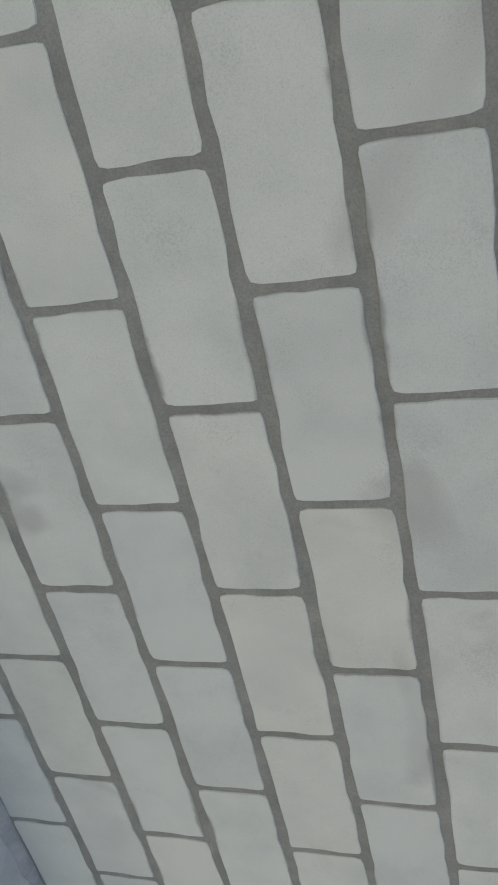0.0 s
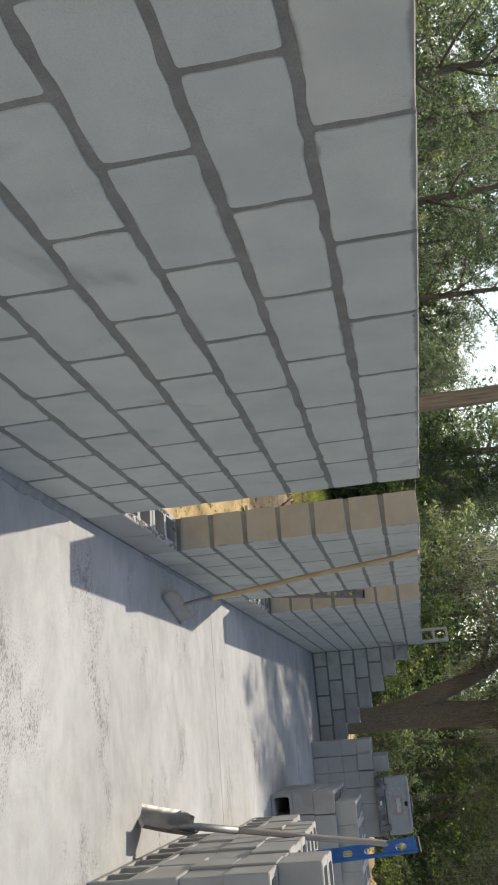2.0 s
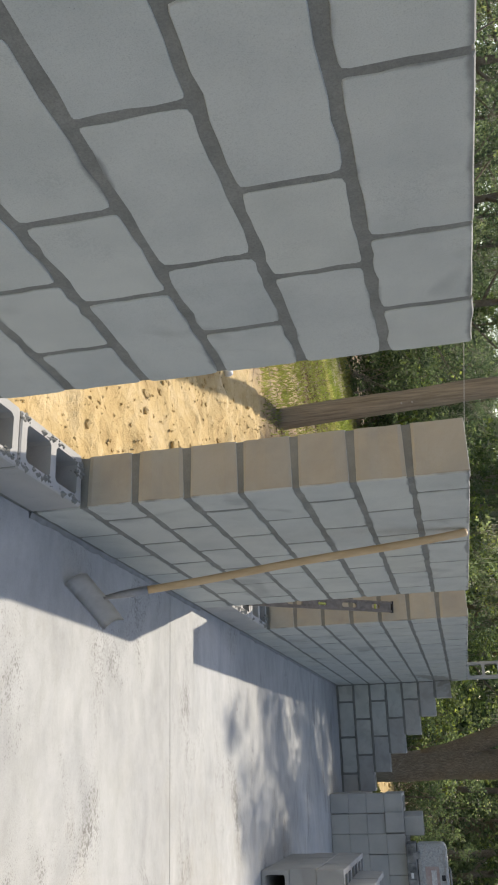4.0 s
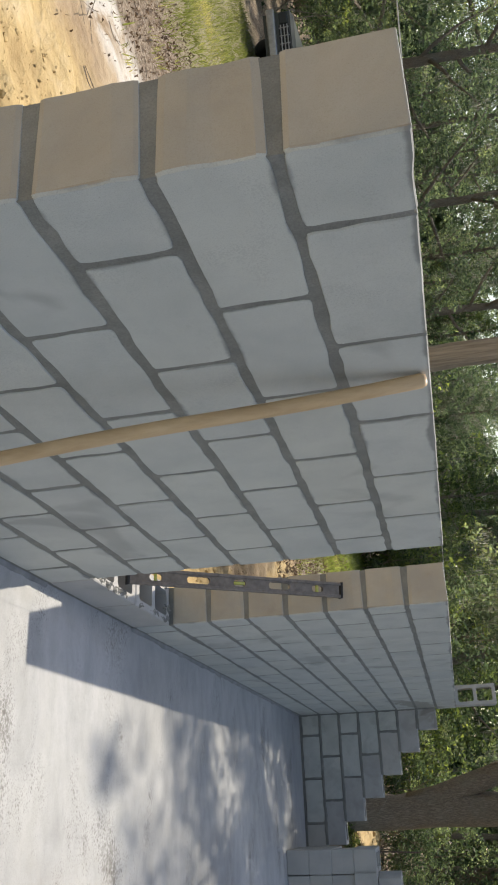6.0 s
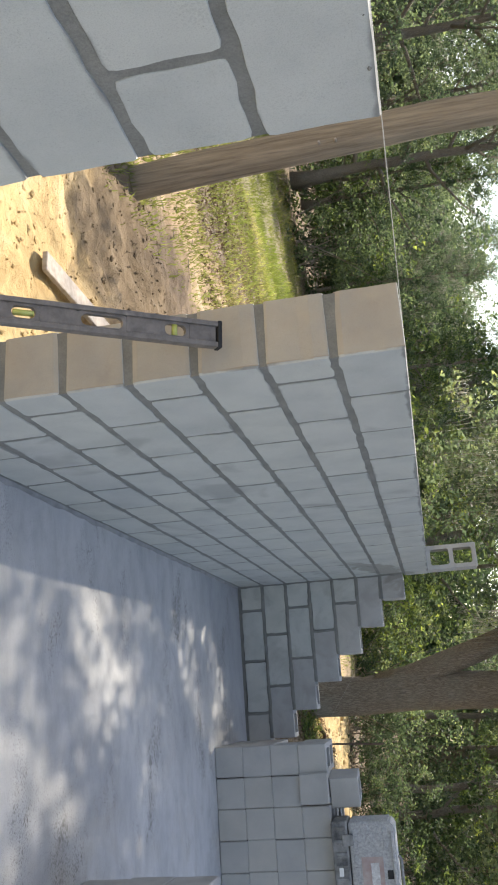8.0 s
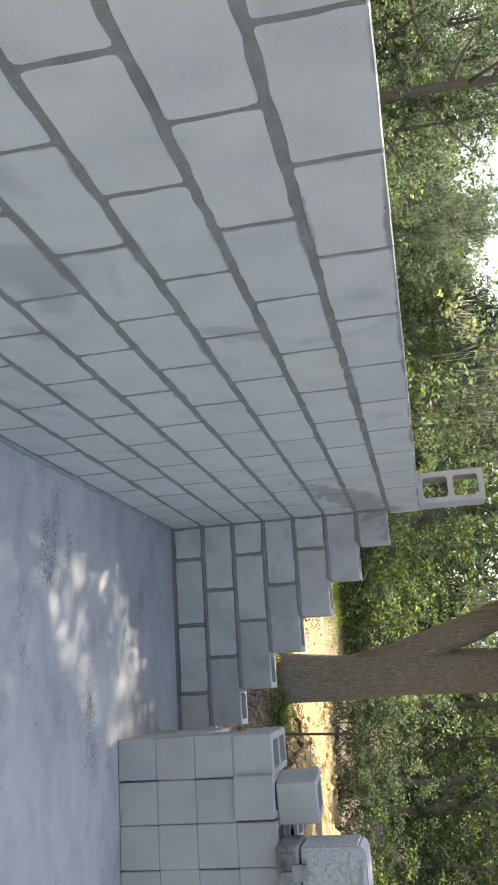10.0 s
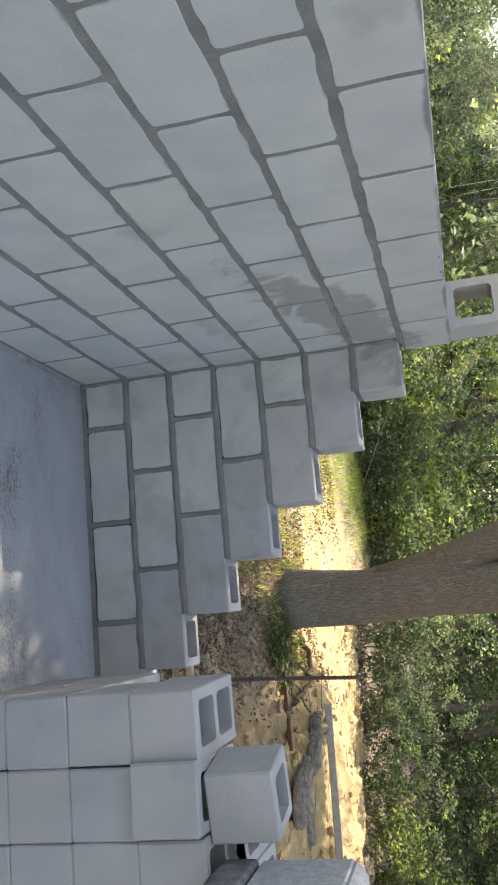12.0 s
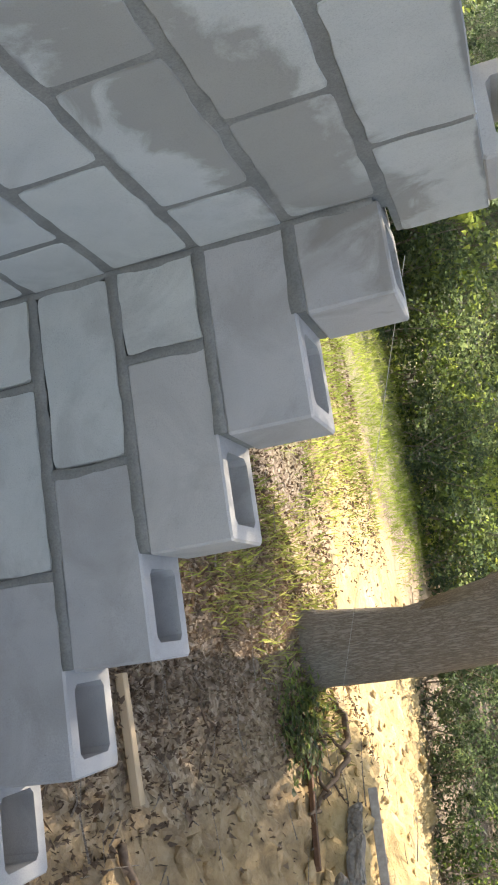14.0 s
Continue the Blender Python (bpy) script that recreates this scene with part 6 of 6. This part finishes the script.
def arc(a0, a1, r0, r1, count, picks, smin, smax, keep=lambda x, y: True):
    """Trees between two bearings (degrees from +y towards +x) and two distances from the room."""
    done = 0
    while done < count:
        a, r = radians(rw.uniform(a0, a1)), rw.uniform(r0, r1)
        x, y = r * math.sin(a), r * math.cos(a)
        done += 1
        if keep(x, y):
            src, s = rw.choice(picks), rw.uniform(smin, smax)
            b = math.degrees(math.atan2(x - 1, y + 6))
            if -62 < b < 24 and y < 30 and src in TREES:
                # low growth north of the grass, which lies in the sun
                s = min(s, rw.uniform(6.5, 9.5) / (15, 17, 12, 9, 10.5)[TREES.index(src)])
            if -14 < b < 3 and math.hypot(x, y) < 20.5 and y > 0:
                continue
            if -28 < b < -14 and src in TREES:
                # low growth where the sky opens
                s = min(s, rw.uniform(0.75, 1.15) * (math.hypot(x - 1, y + 6) * (0.115 if b < -18.5 else 0.142) + 1.4) / (15, 17, 12, 9, 10.5)[TREES.index(src)])
            elif -35 < b < -10 and y > 0 and src in TREES:
                s = min(s, random.Random(int(x * 1000)).uniform(0.8, 1.3) * (math.hypot(x - 1, y + 6) * (0.17 if b < -20 else 0.13) + 1.4) / (15, 17, 12, 9, 10.5)[TREES.index(src)])
            wood((x, y), src, s)


def clear(x, y):
    return not (-14.5 < x < -7 and 4 < y < 14)


arc(-100, -14, 18, 27, 22, TREES[:3], 0.8, 1.15, clear)
arc(-14, 70, 21, 31, 16, TREES, 0.7, 1.0)
arc(-48, 45, 19.5, 32, 32, TREES[4:], 0.8, 1.15, clear)
arc(-110, 75, 28, 46, 26, TREES[:3], 0.9, 1.3)
arc(-47, -27, 30, 42, 16, TREES[:2], 0.8, 1.1, clear)
# out-of-view trees east and south, added to close off the low sky
arc(75, 250, 38, 60, 8, TREES[:2], 0.8, 1.1)
arc(-100, -10, 17.5, 26, 28, SHRUBS, 0.9, 1.6, clear)
arc(-10, 4, 21, 27, 7, SHRUBS, 0.9, 1.5)
arc(6, 75, 16.4, 26, 22, SHRUBS[:1], 0.8, 1.5)
arc(-110, 85, 27, 40, 50, SHRUBS[:1], 1.2, 2.4)
arc(8, 50, 20, 28, 16, TREES[:3], 0.8, 1.0)

# more unseen trees to the south, added to darken the end wall
arc(115, 245, 24, 33, 16, TREES[:2], 0.9, 1.2)

for spot, src, size in (((-13.6, 15.4), TREES[0], 0.66), ((-10.6, 16.0), TREES[0], 0.6), ((-16.2, 13.2), TREES[0], 0.7)):
    wood(spot, src, size)
for i in range(15):
    wood((-7.6 + 0.62 * i + rw.uniform(-0.25, 0.25), 18.3 + rw.uniform(-0.6, 1.4)), SHRUBS[i % 2], rw.uniform(0.7, 1.2))


def sand_edge():
    """Low growth where the open sand meets the woods."""
    rd = random.Random(52)
    for i in range(13):
        x = 1.2 + 0.5 * i + rd.uniform(-0.15, 0.15)
        y = 15.0 + rd.uniform(-0.2, 0.4) - 0.42 * (x - 2.0)
        s = rd.uniform(0.45, 0.7)
        copy_thing(SHRUBS[1] if x > 3.6 and i % 2 else SHRUBS[0], Matrix.Translation((x, y, ground_height(x, y) + 0.02)) @ pose(0, 0, 0, 0, 0, rd.uniform(0, 360)) @ Matrix.Scale(s, 4))


sand_edge()


def build_far_woods():
    """The woods' depth: foliage too far off to tell tree from tree."""
    rd = np.random.default_rng(77)
    centres = []
    while len(centres) < 15000:
        a = math.radians(rd.uniform(-118, 100))
        r = rd.uniform(40, 62)
        x, y = r * math.sin(a), r * math.cos(a)
        b = math.degrees(math.atan2(x - 1, y + 6))
        top = 13.0 + 2.5 * math.sin(b * 0.9) + 1.5 * math.sin(b * 2.7)
        if -36 < b < -10:
            top = 8.3 + 1.2 * math.sin(b * 1.3) + 0.8 * math.sin(b * 3.1) + 0.55 * max(0.0, -24 - b)
            if -29.5 < b < -18.5:
                top = 5.7 + 0.7 * math.sin(b * 1.3) + 0.5 * math.sin(b * 3.1)
        centres.append((x, y, rd.random() ** 0.8 * top * (r / 50.0) - 0.3))
    v, f = leaf_cloud(centres, 24, 1.0, 0.29, rd)
    low = []
    while len(low) < 4200:
        a, r = math.radians(rd.uniform(-110, 60)), rd.uniform(37, 46)
        low.append((r * math.sin(a), r * math.cos(a), -0.2 + 4.6 * rd.random()))
    v2, f2 = leaf_cloud(low, 16, 1.0, 0.62, rd)
    tagged(new("far_undergrowth", raw_mesh("far_undergrowth", v2.tolist(), f2.tolist(), MAT_LEAF3)), "dark undergrowth deep in the woods", "undergrowth", kind="stuff")
    tagged(new("far_woods", raw_mesh("far_woods", v.tolist(), f.tolist(), MAT_LEAF)), "deep green woods far behind the clearing", "woods", kind="stuff")


build_far_woods()


# ---------------------------------------------------------------- grass, dead leaves, clods
def scatter(name, count, where, shape, mat, label, category, seed):
    """Many small pieces as one object: shape(rd, x, y, z) gives verts and faces of one."""
    rd = random.Random(seed)
    vs, fs = [], []
    tries = 0
    while count and tries < 400000:
        tries += 1
        x, y = where(rd)
        if x is None:
            continue
        v, f = shape(rd, x, y, ground_height(x, y))
        n = len(vs)
        vs += v
        fs += [tuple(i + n for i in q) for q in f]
        count -= 1
    return tagged(new(name, raw_mesh(name, vs, fs, mat)), label, category, kind="stuff")


def blade(rd, x, y, z, tall=(0.04, 0.13)):
    h = rd.uniform(*tall)
    a = rd.uniform(0, 6.3)
    w = 0.003 + 0.004 * rd.random()
    cx, sx = math.cos(a) * w, math.sin(a) * w
    lx, ly = rd.gauss(0, 0.5) * h, rd.gauss(0, 0.5) * h
    return [(x - cx, y - sx, z), (x + cx, y + sx, z), (x + cx * 0.7 + lx * 0.4, y + sx * 0.7 + ly * 0.4, z + h * 0.6), (x - cx * 0.7 + lx * 0.4, y - sx * 0.7 + ly * 0.4, z + h * 0.6), (x + lx, y + ly, z + h)], [(0, 1, 2, 3), (3, 2, 4)]


def flat_leaf(rd, x, y, z):
    s = 0.006 + 0.022 * rd.random() ** 1.8
    a = rd.uniform(0, 6.3)
    ux, uy = math.cos(a) * s, math.sin(a) * s
    wide = rd.uniform(0.22, 0.55)
    vx, vy = -uy * wide, ux * wide
    t = [rd.uniform(0.002, 0.04) for _ in range(4)]
    return [(x - ux, y - uy, z + t[0]), (x + vx, y + vy, z + t[1] * 0.5), (x + ux, y + uy, z + t[2]), (x - vx, y - vy, z + t[3])], [(0, 1, 2, 3)]


def clod(rd, x, y, z):
    s = 0.003 + 0.013 * rd.random() ** 4
    q = [(1, 0, 0), (0, 1, 0), (-1, 0, 0), (0, -1, 0), (0.1, 0, 0.9), (0, 0.1, -0.6)]
    return [(x + a * s * rd.uniform(0.7, 1.3), y + b2 * s * rd.uniform(0.7, 1.3), z + s * 0.2 + c * s * rd.uniform(0.6, 1.0)) for a, b2, c in q], [(0, 1, 4), (1, 2, 4), (2, 3, 4), (3, 0, 4), (1, 0, 5), (2, 1, 5), (3, 2, 5), (0, 3, 5)]


def tufts(pick, spread):
    """Points bunched round wandering tuft centres."""
    state = {"n": 0, "c": None}

    def where(rd):
        if state["n"] <= 0:
            state["c"] = pick(rd)
            state["n"] = rd.randint(4, 16)
        state["n"] -= 1
        return state["c"][0] + rd.gauss(0, spread), state["c"][1] + rd.gauss(0, spread)

    return where


def west_grass(rd):
    while True:
        x, y = rd.uniform(-13, -4.3), rd.uniform(-1, 17)
        if rd.random() < min(1.0, max(0.06, (-x - 5.8) / 3.2)):
            return x, y


def near_west_grass(rd):
    return rd.uniform(-6.5, -2.7), rd.uniform(2.4, 12)


def north_grass(rd):
    while True:
        x, y = rd.uniform(-7, 1.0), rd.uniform(7.0, 21)
        if x < (0.9 if y < 10.6 else -0.1 if y < 14.6 else 0.6) - 0.06 * (y - 8) + rd.gauss(0, 0.3) and rd.random() < 0.15 + 0.75 * (y > 10.5):
            return x, y


scatter("grass", 44000, tufts(west_grass, 0.10), blade, MAT_GRASS, "rough green grass in the clearing", "grass", 31)
scatter("grass", 26000, tufts(near_west_grass, 0.14), lambda rd, x, y, z: blade(rd, x, y, z, (0.025, 0.08)), MAT_GRASS, "thin grass by the timber pole", "grass", 32)
scatter("grass", 34000, tufts(north_grass, 0.12), lambda rd, x, y, z: blade(rd, x, y, z, (0.04, 0.13)), MAT_LUSH, "sunlit grass beyond the end wall", "grass", 33)
def ivy_leaf(rd, x, y, z):
    """A pointed leaf held up over the ground on its stalk, folded along its rib."""
    s, a = rd.uniform(0.018, 0.038), rd.uniform(0, 6.3)
    ux, uy = math.cos(a) * s, math.sin(a) * s
    h, tip = z + 0.01 + 0.11 * rd.random() ** 2, rd.uniform(-0.6, 0.5) * s
    return [(x - ux, y - uy, h), (x - uy * 0.7, y + ux * 0.7, h + s * 0.3), (x + ux, y + uy, h + tip), (x + uy * 0.7, y - ux * 0.7, h + s * 0.3)], [(0, 1, 2), (0, 2, 3)]


scatter("ivy", 650, lambda rd: (lambda u: (1.12 + 0.42 * u + rd.gauss(0, 0.09), 9.2 - 0.42 * u + rd.gauss(0, 0.2)))(rd.random()), ivy_leaf, MAT_LEAF2, "low green ivy at the foot of the oak", "ivy", 47)
scatter("weeds", 240, lambda rd: (rd.gauss(1.35, 0.14), rd.gauss(9.45, 0.14)), lambda rd, x, y, z: blade(rd, x, y, z, (0.04, 0.12)), MAT_GRASS, "green weeds at the foot of the oak", "weeds", 34)


def north_litter(rd):
    while True:
        x, y = rd.uniform(-5, 2.2), rd.uniform(5.6, 14)
        if x < 1.5 + rd.gauss(0, 0.35) - max(0, 7.6 - y) * 0.3 - (1.5 if y > 11.0 else 0.0) or rd.random() < 0.006:
            return x, y


def west_litter(rd):
    y = rd.uniform(-2.5, 10)
    return (-5.9 + rd.gauss(0, 0.8), y)


scatter("dead_leaves", 32000, north_litter, flat_leaf, MAT_LITTER, "brown dead leaves on the ground", "leaf litter", 35)
scatter("dead_leaves", 15000, lambda rd: (min(1.5, rd.gauss(0.55, 0.5)), rd.uniform(6.0, 9.6)), flat_leaf, MAT_LITTER, "dense brown dead leaves round the foot of the oak", "leaf litter", 48)
scatter("dead_leaves", 12000, west_litter, flat_leaf, MAT_LITTER, "brown dead leaves along the clearing", "leaf litter", 36)
scatter("sand_clods", 6500, lambda rd: (rd.uniform(-3.2, -0.3), rd.uniform(-3, 4.2)), clod, MAT_GROUND, "lumps of yellow sand by the wall", "sand", 37)
ICO = bmesh.new()
bmesh.ops.create_icosphere(ICO, subdivisions=1, radius=1.0)
ICO_V = [tuple(v.co) for v in ICO.verts]
ICO_F = [tuple(v.index for v in f.verts) for f in ICO.faces]
ICO.free()


def lump(rd, x, y, z, big=0.05):
    """A rough rounded clod."""
    q = 0.007 + big * rd.random() ** 3
    a, b2, c = rd.uniform(0.7, 1.5), rd.uniform(0.7, 1.5), rd.uniform(0.5, 0.9)
    return [(x + vx * q * a * rd.uniform(0.75, 1.2), y + vy * q * b2 * rd.uniform(0.75, 1.2), z + q * 0.15 + vz * q * c * rd.uniform(0.75, 1.2)) for vx, vy, vz in ICO_V], ICO_F


scatter("sand_clods", 6500, lambda rd: (rd.uniform(0.8, 6.5), rd.uniform(5.8, 17)), clod, MAT_GROUND, "lumps of yellow sand beyond the end wall", "sand", 38)


def twig(rd, x, y, z):
    """A thin dead twig, three-sided."""
    a, L, r = rd.uniform(0, 6.3), rd.uniform(0.08, 0.45), rd.uniform(0.002, 0.006)
    ux, uy = math.cos(a), math.sin(a)
    bend = rd.uniform(-0.15, 0.15) * L
    v = []
    for i, t in enumerate((0.0, 0.5, 1.0)):
        cx, cy, cz = x + ux * L * t - uy * bend * (i == 1), y + uy * L * t + ux * bend * (i == 1), z + 0.012 + rd.uniform(0, 0.03)
        q = r * (1 - 0.6 * t)
        v += [(cx - uy * q, cy + ux * q, cz - q * 0.5), (cx + uy * q, cy - ux * q, cz - q * 0.5), (cx, cy, cz + q)]
    f = []
    for i in (0, 3):
        f += [(i, i + 1, i + 4, i + 3), (i + 1, i + 2, i + 5, i + 4), (i + 2, i, i + 3, i + 5)]
    return v, f


scatter("twigs", 260, lambda rd: (rd.uniform(-0.8, 3.2), rd.uniform(5.7, 11.5)), twig, MAT_BARK, "thin dead twigs on the ground", "twigs", 41)
scatter("twigs", 160, lambda rd: (rd.uniform(-6.0, -3.0), rd.uniform(-1, 9)), twig, MAT_BARK, "thin dead twigs in the grass", "twigs", 42)
scatter("grass", 1600, tufts(lambda rd: (rd.gauss(0.35, 0.35), rd.gauss(8.9, 0.7)), 0.08), lambda rd, x, y, z: blade(rd, x, y, z, (0.04, 0.12)), MAT_GRASS, "green tufts by the oak", "grass", 43)

scatter("soil_clods", 2600, lambda rd: (rd.uniform(0.6, 5.5), rd.uniform(5.6, 16.5)), lambda rd, x, y, z: lump(rd, x, y, z - 0.012, 0.055), MAT_GROUND, "crumbled clods of sandy soil beyond the end wall", "soil", 45)
scatter("soil_clods", 1500, lambda rd: (rd.uniform(-3.4, -0.4), rd.uniform(-3, 4.2)), lambda rd, x, y, z: lump(rd, x, y, z - 0.006, 0.022), MAT_GROUND, "crumbled clods of yellow sand by the wall", "soil", 46)
